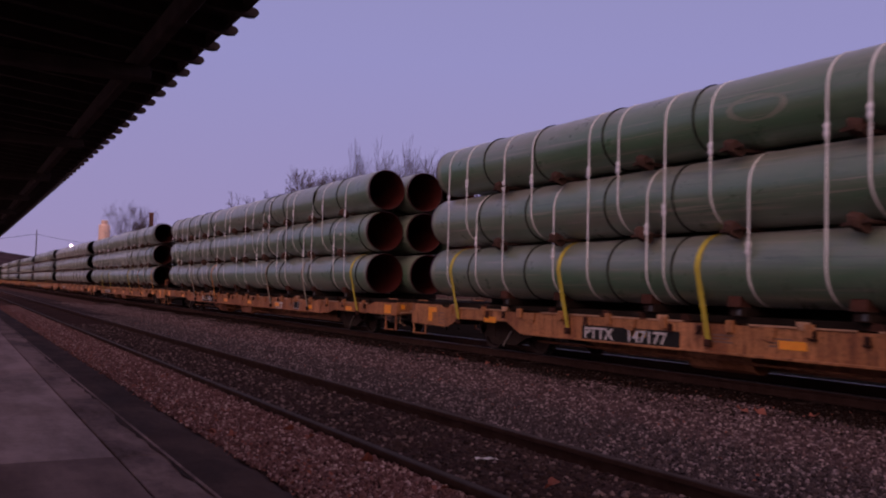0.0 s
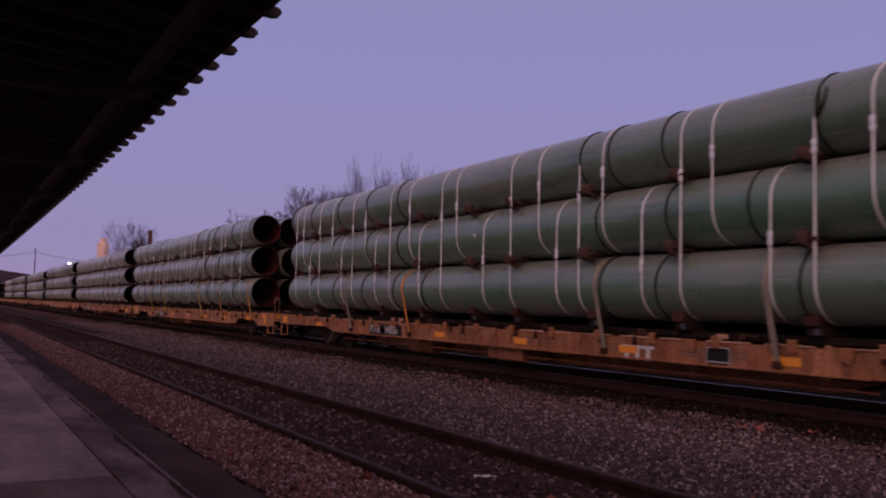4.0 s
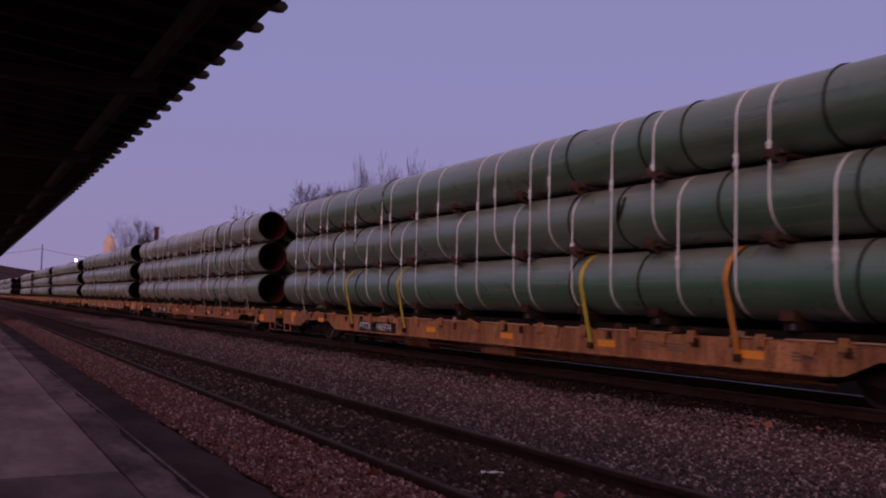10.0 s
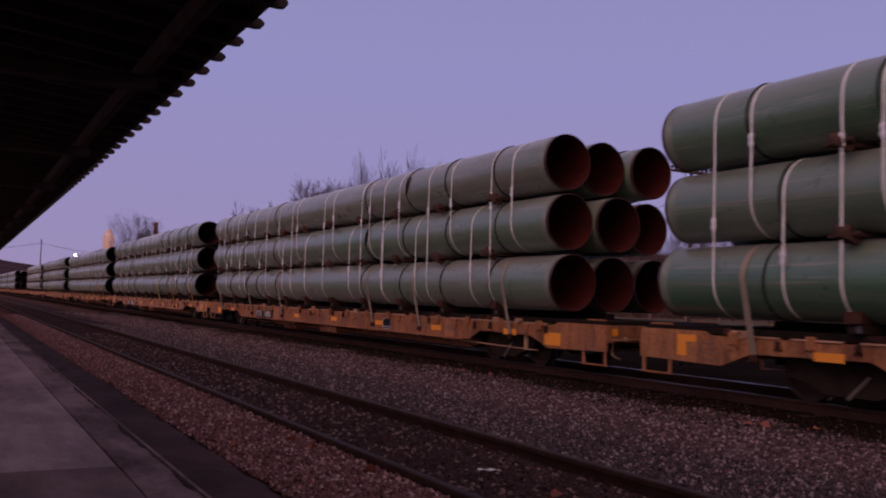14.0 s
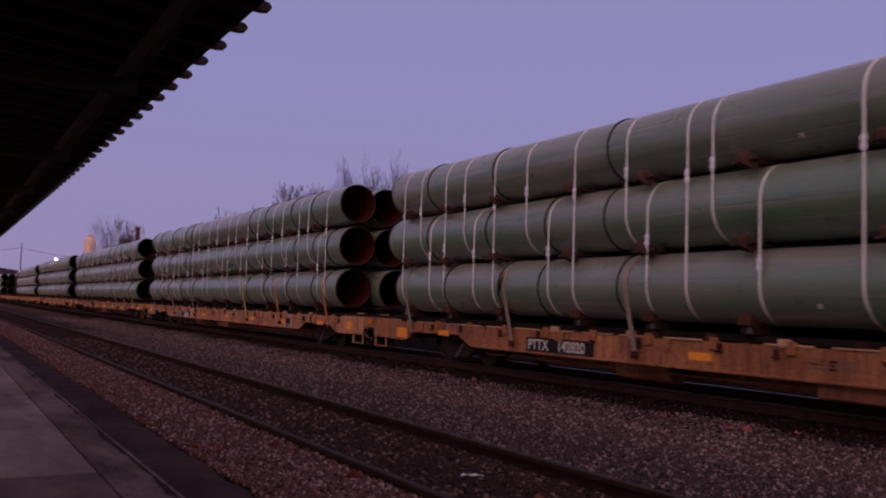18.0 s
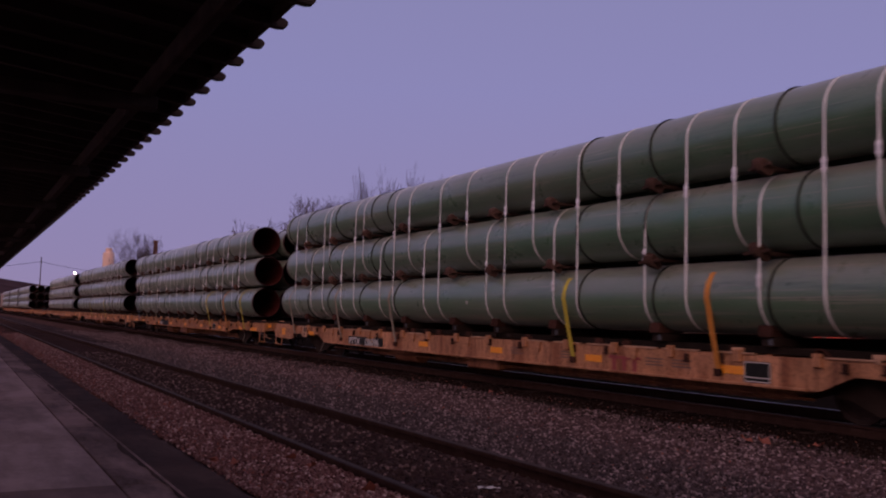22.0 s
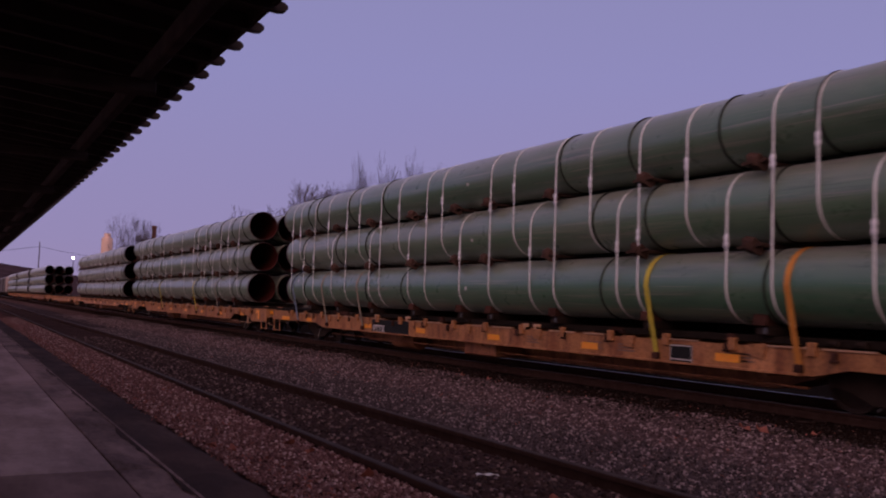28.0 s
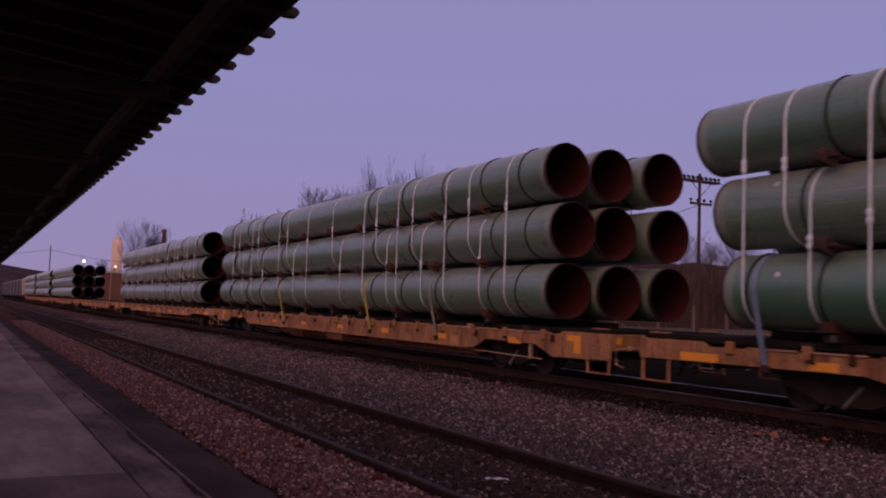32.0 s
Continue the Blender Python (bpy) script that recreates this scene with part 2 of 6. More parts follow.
RED_PAINT = plain("dark_red_paint", (0.34, 0.06, 0.06), (0.24, 0.045, 0.045), 14.0, 0.6)
RAIL_RUST = plain("rail_rust", (0.046, 0.0235, 0.0195), (0.075, 0.040, 0.033), 5.0, 0.9, 0.0, 0.3, 0.003, spec=0.08)
RAIL_DULL = plain("rail_head_dull", (0.040, 0.025, 0.023), (0.064, 0.042, 0.039), 5.0, 0.8, 0.0, 0.15, 0.001, spec=0.15)
RAIL_SHINE = plain("rail_head_polished", (0.36, 0.35, 0.37), (0.46, 0.45, 0.47), 8.0, 0.34, 1.0, 0.02, 0.0005)
TIE = plain("tie_timber", (0.032, 0.019, 0.016), (0.06, 0.037, 0.031), 3.0, 0.95, 0.0, 0.5, 0.008, spec=0.05)
CANOPY = plain("canopy_timber", (0.045, 0.034, 0.033), (0.08, 0.06, 0.058), 3.0, 0.85, 0.0, 0.4, 0.004)
# The rafter tails' ends, a slightly paler tone than the rest.
TAIL_END = plain("canopy_paint", (0.05, 0.04, 0.04), (0.08, 0.064, 0.064), 4.0, 0.8, 0.0, 0.3, 0.003)
BARK = plain("bark", (0.10, 0.07, 0.062), (0.16, 0.115, 0.10), 4.0, 0.9, 0.0, 0.5, 0.01)
THICKET = plain("dense_twigs", (0.062, 0.036, 0.033), (0.095, 0.058, 0.053), 4.0, 0.9)
TWIG = plain("twigs", (0.055, 0.036, 0.036), (0.085, 0.056, 0.054), 4.0, 0.9)


def ballast_mat(name, tones):
    m = Mat(name, 0.9, 0.0, 0.08)
    r = m.island()
    col = m.mix(r, tones[0], tones[1])
    n = m.node("ShaderNodeMath")
    n.operation = "MULTIPLY"
    n.inputs[1].default_value = 17.31
    m.t.links.new(r, n.inputs[0])
    fr = m.node("ShaderNodeMath")
    fr.operation = "FRACT"
    m.t.links.new(n.outputs[0], fr.inputs[0])
    col = m.mix(m.span(fr.outputs[0], 0.74, 1.0), col, tones[2])
    g = m.noise(55, 4, 0.7)
    col = m.mix(m.span(g, 0.4, 0.8, 0.0, 0.5), col, tuple(0.5 * x for x in tones[0]))
    m.colour(col)
    m.bump(g, 0.4, 0.004)
    return m.m


STONE = ballast_mat("ballast_stone", [(0.098, 0.043, 0.041), (0.225, 0.112, 0.109), (0.52, 0.36, 0.35)])
STONE_GREY = ballast_mat("ballast_stone_grey", [(0.040, 0.0235, 0.025), (0.122, 0.076, 0.083), (0.36, 0.265, 0.28)])
STONE_SIDING = ballast_mat("ballast_stone_siding", [(0.024, 0.0140, 0.0138), (0.066, 0.040, 0.039), (0.24, 0.16, 0.155)])
# Dirty stones of the main track, the train's shade included in their tone.
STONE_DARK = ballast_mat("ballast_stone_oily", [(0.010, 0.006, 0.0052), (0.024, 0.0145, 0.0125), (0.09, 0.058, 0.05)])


def gravel_bed(name, c1, c2, scale):
    m = Mat(name, 0.95, 0.0, 0.0)
    v = m.node("ShaderNodeTexVoronoi", Vector=m.coord, Scale=scale)
    cell = m.node("ShaderNodeSeparateColor", Color=v.outputs["Color"]).outputs[0]
    col = m.mix(cell, c1, c2)
    big = m.noise(0.5, 5, 0.6)
    col = m.mix(m.span(big, 0.35, 0.7, 0.0, 0.5), col, tuple(0.5 * x for x in c1))
    m.colour(col)
    h = m.node("ShaderNodeMath")
    h.operation = "SUBTRACT"
    h.inputs[0].default_value = 1.0
    m.t.links.new(v.outputs["Distance"], h.inputs[1])
    m.bump(h.outputs[0], 0.9, 0.03)
    return m.m


BED = gravel_bed("ballast_bed", (0.050, 0.0275, 0.027), (0.13, 0.074, 0.071), 24.0)
BED_BLUE = gravel_bed("gravel_bank_bed", (0.028, 0.0195, 0.022), (0.084, 0.060, 0.066), 34.0)
BED_SIDING = gravel_bed("siding_bed", (0.030, 0.0172, 0.017), (0.078, 0.047, 0.046), 26.0)
# Dirty ballast, coloured darker still for the shade under the train.
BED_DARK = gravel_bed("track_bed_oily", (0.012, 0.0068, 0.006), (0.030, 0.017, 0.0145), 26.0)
EARTH = plain("earth_and_dry_grass", (0.085, 0.065, 0.05), (0.13, 0.10, 0.075), 0.4, 0.95, 0.0, 0.6, 0.03, fine=9.0, spec=0.0)


def concrete(name, c1, c2, patch=0.0):
    m = Mat(name, 0.9, 0.0, 0.04)
    big = m.noise(0.55, 6, 0.65)
    col = m.mix(m.span(big, 0.35, 0.68), c1, c2)
    if patch:
        worn = m.noise(0.9, 7, 0.7, (1.3, 0.45, 1))
        col = m.mix(m.span(worn, 0.42, 0.62, 0.0, patch), col, tuple(0.28 * x for x in c2))
    stain = m.noise(2.4, 6, 0.7, (1, 0.35, 1))
    col = m.mix(m.span(stain, 0.50, 0.72, 0.0, 0.6), col, tuple(0.45 * x for x in c1))
    scrape = m.noise(9.0, 5, 0.7, (0.35, 2.2, 1))
    col = m.mix(m.span(scrape, 0.52, 0.75, 0.0, 0.35), col, tuple(0.5 * x for x in c2))
    fine = m.noise(70, 4, 0.7)
    col = m.mix(m.span(fine, 0.45, 0.75, 0.0, 0.35), col, tuple(0.6 * x for x in c1))
    m.colour(col)
    m.rough(m.span(stain, 0.3, 0.7, 0.95, 0.8))
    m.bump(fine, 0.25, 0.003)
    return m.m


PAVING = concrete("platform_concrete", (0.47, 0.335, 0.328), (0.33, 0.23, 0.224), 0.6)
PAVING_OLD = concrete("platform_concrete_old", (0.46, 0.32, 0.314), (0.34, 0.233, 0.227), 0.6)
# Near slabs coloured darker, for the slab itself and for dimmer light there.
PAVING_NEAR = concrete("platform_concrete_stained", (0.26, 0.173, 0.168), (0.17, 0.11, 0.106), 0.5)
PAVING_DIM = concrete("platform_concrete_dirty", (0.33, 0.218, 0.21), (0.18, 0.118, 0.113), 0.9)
ASPHALT = concrete("platform_asphalt", (0.052, 0.030, 0.027), (0.105, 0.064, 0.058), 0.9)

# Ground beyond the train coloured near black, for the dark seen under the cars.
DARK_BEYOND = plain("black_cinder", (0.0085, 0.0062, 0.0056), (0.016, 0.012, 0.0108), 0.6, 0.95, 0.0, 0.6, 0.02, fine=14.0, spec=0.0)
STONE_BLUE = ballast_mat("gravel_fine", [(0.034, 0.0235, 0.026), (0.096, 0.069, 0.076), (0.30, 0.225, 0.24)])
LEAF = plain("dead_leaf_brown", (0.27, 0.074, 0.048), (0.17, 0.048, 0.034), 20.0, 0.75, 0.0, 0.2, 0.002)
OAK_LEAF = plain("oak_leaf_brown", (0.34, 0.23, 0.205), (0.20, 0.13, 0.115), 1.2, 0.8)
WOODED_NEAR = plain("wooded_slope", (0.050, 0.030, 0.028), (0.105, 0.066, 0.060), 0.12, 0.95, 0.0, 0.8, 1.0, fine=0.9, spec=0.0)
# Purplish tone puts the haze over the far hill into its colour.
WOODED = plain("wooded_hill", (0.040, 0.026, 0.032), (0.085, 0.056, 0.066), 0.05, 0.95, 0.0, 0.8, 3.0, fine=0.25, spec=0.0)
POLE = plain("weathered_pole", (0.05, 0.031, 0.027), (0.085, 0.056, 0.05), 3.0, 0.9, 0.0, 0.4, 0.006, stretch=(1, 1, 0.1))
SILO = plain("pale_concrete", (0.84, 0.60, 0.53), (0.70, 0.49, 0.43), 0.5, 0.85, 0.0, 0.2, 0.01)
BRICK = plain("old_brick", (0.19, 0.085, 0.068), (0.14, 0.066, 0.055), 2.0, 0.9, 0.0, 0.4, 0.01, fine=12.0)
CREAM = plain("cream_car_paint", (0.46, 0.33, 0.27), (0.26, 0.17, 0.14), 0.8, 0.7, 0.0, 0.2, 0.004)
SIDING_GREY = plain("grey_car_paint", (0.075, 0.055, 0.055), (0.12, 0.095, 0.095), 0.8, 0.7, 0.0, 0.2, 0.004)
SIDING = plain("pale_siding", (0.42, 0.37, 0.33), (0.34, 0.30, 0.27), 1.0, 0.8, 0.0, 0.2, 0.004)
ROOF = plain("dark_shingle", (0.075, 0.068, 0.075), (0.11, 0.10, 0.105), 1.5, 0.9, 0.0, 0.4, 0.01, fine=14.0)
RED = plain("red_steel", (0.72, 0.10, 0.06), (0.58, 0.075, 0.05), 1.0, 0.5, 0.0, 0.1, 0.003)
GLASS = plain("dark_window_glass", (0.02, 0.02, 0.025), (0.03, 0.03, 0.035), 1.0, 0.08, 0.0, 0.0, 0.001, spec=0.6)


def glowing(name, colour, strength):
    m = Mat(name)
    m.colour((0.8, 0.8, 0.8))
    m.b.inputs["Emission Color"].default_value = (*colour, 1)
    m.b.inputs["Emission Strength"].default_value = strength
    return m.m


LAMP_WHITE = glowing("lamp_white", (1.0, 0.66, 0.74), 14.0)
LAMP_WARM = glowing("lamp_warm", (1.0, 0.72, 0.45), 12.0)

# ---- mesh helpers ----


def part(name, bm, material, parent=None, label="", smooth=False):
    me = bpy.data.meshes.new(name)
    bm.normal_update()
    bm.to_mesh(me)
    bm.free()
    for m in material if isinstance(material, (list, tuple)) else [material]:
        me.materials.append(m)
    if smooth:
        me.polygons.foreach_set("use_smooth", [True] * len(me.polygons))
    ob = new(name, me)
    if parent:
        ob.parent = parent
    if label:
        ob["label"] = label
    return ob


def again(src, name, m=None, parent=None):
    """Another object on the same mesh."""
    ob = new(name, src.data)
    if m is not None:
        ob.matrix_basis = m
    if parent:
        ob.parent = parent
    return ob


def box(bm, x0, x1, y0, y1, z0, z1, bevel=0.0, mat=0):
    vs = [bm.verts.new((x, y, z)) for z in (z0, z1) for x, y in ((x0, y0), (x1, y0), (x1, y1), (x0, y1))]
    fs = [bm.faces.new([vs[i] for i in f]) for f in ((3, 2, 1, 0), (4, 5, 6, 7), (0, 1, 5, 4), (1, 2, 6, 5), (2, 3, 7, 6), (3, 0, 4, 7))]
    for f in fs:
        f.material_index = mat
    if bevel:
        es = list({e for f in fs for e in f.edges})
        r = bmesh.ops.bevel(bm, geom=es, offset=bevel, segments=1, affect="EDGES")
        for f in r["faces"]:
            f.material_index = mat
    return bm


def block(x0, x1, y0, y1, z0, z1, bevel=0.0):
    return box(bmesh.new(), x0, x1, y0, y1, z0, z1, bevel)


def prism(bm, outline, axis, lo, hi, mat=0):
    """A closed outline swept along an axis: 'x' takes (y, z), 'y' takes (x, z)."""
    put = (lambda a, b, c: (c, a, b)) if axis == "x" else (lambda a, b, c: (a, c, b))
    n = len(outline)
    lo_v = [bm.verts.new(put(a, b, lo)) for a, b in outline]
    hi_v = [bm.verts.new(put(a, b, hi)) for a, b in outline]
    fs = [bm.faces.new((lo_v[i], lo_v[(i + 1) % n], hi_v[(i + 1) % n], hi_v[i])) for i in range(n)]
    fs += [bm.faces.new(lo_v[::-1]), bm.faces.new(hi_v)]
    for f in fs:
        f.material_index = mat
    bmesh.ops.recalc_face_normals(bm, faces=fs)
    return bm


def rod(bm, a, b, r0, r1, sides=6, mat=0, caps=True):
    a, b = Vector(a), Vector(b)
    d = (b - a).normalized()
    u = d.orthogonal().normalized()
    v = d.cross(u)
    ring = [[bm.verts.new(p + (u * math.cos(k * math.tau / sides) + v * math.sin(k * math.tau / sides)) * r) for k in range(sides)] for p, r in ((a, r0), (b, r1))]
    fs = [bm.faces.new((ring[0][k], ring[0][(k + 1) % sides], ring[1][(k + 1) % sides], ring[1][k])) for k in range(sides)]
    if caps:
        fs += [bm.faces.new(ring[0][::-1]), bm.faces.new(ring[1])]
    for f in fs:
        f.material_index = mat
    return bm


def tube(bm, points, r, sides):
    """One bent tube along the given points."""
    pts = [Vector(p) for p in points]
    rings = []
    for i, p in enumerate(pts):
        d = (pts[min(i + 1, len(pts) - 1)] - pts[max(i - 1, 0)]).normalized()
        u = d.cross(Vector((0.31, 0.22, 0.92))).normalized()
        v = d.cross(u)
        rings.append([bm.verts.new(p + (u * math.cos(k * math.tau / sides) + v * math.sin(k * math.tau / sides)) * r) for k in range(sides)])
    for a, b in zip(rings, rings[1:]):
        for k in range(sides):
            bm.faces.new((a[k], a[(k + 1) % sides], b[(k + 1) % sides], b[k]))
    bm.faces.new(rings[0][::-1])
    bm.faces.new(rings[-1])
    return bm


def lathe_y(bm, profile, sides, mats=None, closed=False):
    """A ring surface about the y axis from (radius, y) pairs."""
    rings = [[bm.verts.new((r * math.sin(k * math.tau / sides), y, r * math.cos(k * math.tau / sides))) for k in range(sides)] for r, y in profile]
    pairs = list(zip(range(len(rings)), list(range(1, len(rings))) + ([0] if closed else [])))
    for j, (p, q) in enumerate(pairs):
        for k in range(sides):
            f = bm.faces.new((rings[p][k], rings[p][(k + 1) % sides], rings[q][(k + 1) % sides], rings[q][k]))
            f.material_index = mats[j] if mats else 0
    return bm


def lathe_z(bm, profile, sides, x, y):
    """A ring surface about an upright axis at x, y from (radius, z) pairs."""
    rings = [[bm.verts.new((x + r * math.cos(k * math.tau / sides), y + r * math.sin(k * math.tau / sides), z)) for k in range(sides)] for r, z in profile]
    for p, q in zip(rings, rings[1:]):
        for k in range(sides):
            bm.faces.new((p[k], p[(k + 1) % sides], q[(k + 1) % sides], q[k]))
    bm.faces.new(rings[-1])
    return bm


def thing(name, label, category, group="", kind=""):
    ob = new(name)
    ob.empty_display_size = 0.2
    return tagged(ob, label, category, group, kind)


# ---- ground, tracks, platform ----
MAIN_X = 11.36           # middle of the main track
SIDING_X = 3.77          # middle of the siding
GAUGE = 0.75


def ground():
    bm = bmesh.new()
    xs = [-900, -60, -8, 1.6, 2.2, 2.55, 5.3, 6.2, 8.8, 9.6, 13.6, 15.0, 60, 900]
    zs = [-0.30, -0.30, -0.32, -0.32, -0.27, -0.19, -0.19, -0.24, -0.26, -0.19, -0.19, -0.45, -0.5, -0.5]
    ys = [-300, -20, -4, 0, 4, 8, 12, 16, 20, 26, 34, 50, 80, 140, 260, 500, 1800]
    grid = [[bm.verts.new((x, y, z)) for x, z in zip(xs, zs)] for y in ys]
    for j in range(len(ys) - 1):
        for i in range(len(xs) - 1):
            f = bm.faces.new((grid[j][i], grid[j][i + 1], grid[j + 1][i + 1], grid[j + 1][i]))
            mid = (xs[i] + xs[i + 1]) / 2
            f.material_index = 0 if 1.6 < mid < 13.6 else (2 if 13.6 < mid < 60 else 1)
    tagged(part("ground", bm, [BED, EARTH, DARK_BEYOND]), "grey-brown track ballast running into bare earth", "ground", kind="structure")
    # oily strip between the siding's rails
    bm = bmesh.new()
    for x0, x1, z in ((SIDING_X - 0.70, SIDING_X + 0.70, -0.118),):
        prism(bm, [(x0 - 0.03, -0.25), (x1 + 0.03, -0.25), (x1, z), (x0, z)], "y", -20, 400)
    tagged(part("siding_bed", bm, BED_SIDING), "dark brown ballast between the siding's rails", "track bed", kind="structure")
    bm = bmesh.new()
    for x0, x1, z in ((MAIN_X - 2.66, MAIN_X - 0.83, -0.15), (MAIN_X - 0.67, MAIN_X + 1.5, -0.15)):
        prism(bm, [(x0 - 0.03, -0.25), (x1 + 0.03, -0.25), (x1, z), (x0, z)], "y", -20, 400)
    tagged(part("track_bed", bm, BED_DARK), "dark dirty ballast, deepened for the shade under the train", "track bed", kind="structure")


RAIL_OUTLINE = [(-0.075, -0.172), (0.075, -0.172), (0.075, -0.16), (0.012, -0.14), (0.010, -0.05), (0.036, -0.038), (0.036, -0.006), (0.030, 0.0), (-0.030, 0.0), (-0.036, -0.006), (-0.036, -0.038), (-0.010, -0.05), (-0.012, -0.14), (-0.075, -0.16)]


def rail(x, head, label):
    ob = part("rail", prism(bmesh.new(), RAIL_OUTLINE, "y", -20, 420), RAIL_RUST)
    ob.location.x = x
    tagged(ob, label, "rail", kind="structure")
    shape = [(-0.036, -0.005), (-0.031, 0.0015), (-0.022, 0.0045), (0.022, 0.0045), (0.031, 0.0015), (0.036, -0.005)]
    top = part("running_surface", prism(bmesh.new(), shape, "y", -20, 420), head, ob)
    return ob


def ties(mid, name, label):
    root = thing(name, label, "ties", kind="structure")
    one = None
    for j in range(70):
        y = 0.5 + 0.55 * j
        if one is None:
            one = part("tie", block(-1.28, 1.28, -0.11, 0.11, -0.34, -0.155, 0.012), TIE, root)
            ob = one
        else:
            ob = again(one, "tie", parent=root)
        ob.location = (mid + 0.02 * math.sin(j * 7.1), y, 0.006 * math.sin(j * 3.7))
    bm = bmesh.new()
    for j in range(70, 420):
        box(bm, mid - 1.28, mid + 1.28, 0.5 + 0.55 * j - 0.11, 0.5 + 0.55 * j + 0.11, -0.34, -0.155)
    tagged(part("distant_ties", bm, TIE, root), kind="stuff")


PLATFORM_Z = -0.15


def platform():
    root = thing("platform", "worn grey concrete station platform with a dark asphalt edge", "platform", kind="structure")
    rnd = random.Random(5)
    for j in range(-3, 22):
        y0, y1 = 7.55 + 3.66 * (j - 1), 7.55 + 3.66 * j
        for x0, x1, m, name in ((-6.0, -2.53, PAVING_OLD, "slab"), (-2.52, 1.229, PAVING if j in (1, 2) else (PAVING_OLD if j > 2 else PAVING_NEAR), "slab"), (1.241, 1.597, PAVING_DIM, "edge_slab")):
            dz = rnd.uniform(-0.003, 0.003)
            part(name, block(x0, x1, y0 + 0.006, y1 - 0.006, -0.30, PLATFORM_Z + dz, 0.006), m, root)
    bm = bmesh.new()
    n = 520
    lo, hi = -8.0, 88.0
    edge = [lo + (hi - lo) * k / n for k in range(n + 1)]
    rows = []
    for y in edge:
        w = 2.21 + 0.10 * noise.noise((y * 0.55, 1.3, 0)) + 0.17 * noise.noise((y * 1.7, 4.3, 0)) + 0.06 * noise.noise((y * 6.0, 9.1, 0))
        rows.append([bm.verts.new(p) for p in ((1.585 + 0.07 * noise.noise((y * 0.8, 7.7, 0)) + 0.05 * noise.noise((y * 3.1, 2.2, 0)), y, PLATFORM_Z + 0.005), (w - 0.16, y, PLATFORM_Z - 0.004), (w, y, PLATFORM_Z - 0.03), (w + 0.05, y, -0.30))])
    for a, b in zip(rows, rows[1:]):
        for k in range(3):
            bm.faces.new((a[k], a[k + 1], b[k + 1], b[k]))
    part("asphalt_edge", bm, ASPHALT, root, "crumbling black asphalt edge", True)
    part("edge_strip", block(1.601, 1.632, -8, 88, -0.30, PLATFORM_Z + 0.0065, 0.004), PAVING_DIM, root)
    part("joint_filler", block(-6, 1.60, -8, 88, -0.30, PLATFORM_Z - 0.022), ASPHALT, root)


CANOPY_Z = 3.42


def canopy():
    """The station canopy: boarded roof on rafters with rounded tails, on a long beam with cross beams."""
    root = thing("station_canopy", "dark timber platform canopy with rounded rafter tails", "canopy", kind="structure")
    slope = 0.10
    tip, back = 2.06, -4.6
    y0, y1 = -7.0, 75.0
    h = lambda x: CANOPY_Z + 0.10 + slope * (tip - x)
    bm = bmesh.new()
    prism(bm, [(tip - 0.065, h(tip - 0.065)), (tip - 0.065, h(tip - 0.065) + 0.06), (back, h(back) + 0.07), (back, h(back))], "y", y0, y1)
    part("roof_boards", bm, CANOPY, root)
    bm = bmesh.new()
    outline = [(back, h(back) - 0.002)]
    outline += [(tip - 0.13, h(tip - 0.13) - 0.002), (tip - 0.06, CANOPY_Z + 0.062), (tip - 0.005, CANOPY_Z + 0.050), (tip + 0.018, CANOPY_Z + 0.030), (tip + 0.020, CANOPY_Z + 0.008), (tip + 0.005, CANOPY_Z - 0.012), (tip - 0.04, CANOPY_Z - 0.020), (tip - 0.16, CANOPY_Z - 0.015), (back, h(back) - 0.16)]
    bm = prism(bm, outline, "y", -0.036, 0.036)
    for f in bm.faces:
        f.material_index = 1 if f.calc_center_median().x > tip - 0.2 else 0
    one = part("rafter", bm, [CANOPY, TAIL_END], root)
    one.location.y = -6.53
    for j in range(1, 139):
        y = -6.53 + 0.585 * j
        again(one, "rafter", parent=root).location.y = y
    part("long_beam", block(1.31, 1.41, y0, y1, 3.12, 3.28, 0.012), CANOPY, root)
    part("fascia_board", block(tip - 0.115, tip - 0.075, y0, y1, h(tip) - 0.085, h(tip) + 0.06), CANOPY, root)
    root.matrix_basis = Matrix.Translation((0, 8, 0)) @ pose(0, 0, 0, -0.2) @ Matrix.Translation((0, -8, 0))
    for j in range(18):
        y = -5.28 + 4.44 * j
        part("cross_beam", block(back + 0.2, 1.46, y - 0.10, y + 0.10, 3.02, 3.14, 0.012), CANOPY, root)
        part("post", block(-1.35, -1.13, y - 0.11, y + 0.11, PLATFORM_Z, 3.02, 0.012), CANOPY, root)


def station():
    """An unseen house, added behind the platform to keep the western glow from the nearest stretch of track."""
    root = thing("station_wall", "plain brick house, unseen, added to block the western glow", "building", kind="structure")
    part("wall", block(-18.0, -8.5, -46.0, 3.0, -0.30, 4.2), BRICK, root)
    bm = bmesh.new()
    prism(bm, [(-19.0, 4.2), (-7.5, 4.2), (-7.5, 4.35), (-13.2, 7.6), (-19.0, 4.35)], "y", -47.0, 4.0)
    part("roof", bm, ROOF, root)


station()
ground()
rail(SIDING_X - GAUGE, RAIL_DULL, "rusty siding rail on timber ties")
rail(SIDING_X + GAUGE, RAIL_DULL, "rusty siding rail on timber ties")
rail(MAIN_X - GAUGE, RAIL_SHINE, "main line rail with a polished head")
rail(MAIN_X + GAUGE, RAIL_SHINE, "main line rail with a polished head")
ties(SIDING_X, "siding_ties", "dark weathered timber ties half buried in ballast")
ties(MAIN_X, "main_ties", "dark weathered timber ties half buried in ballast")
platform()
canopy()

# ---- loose stones, leaves ----


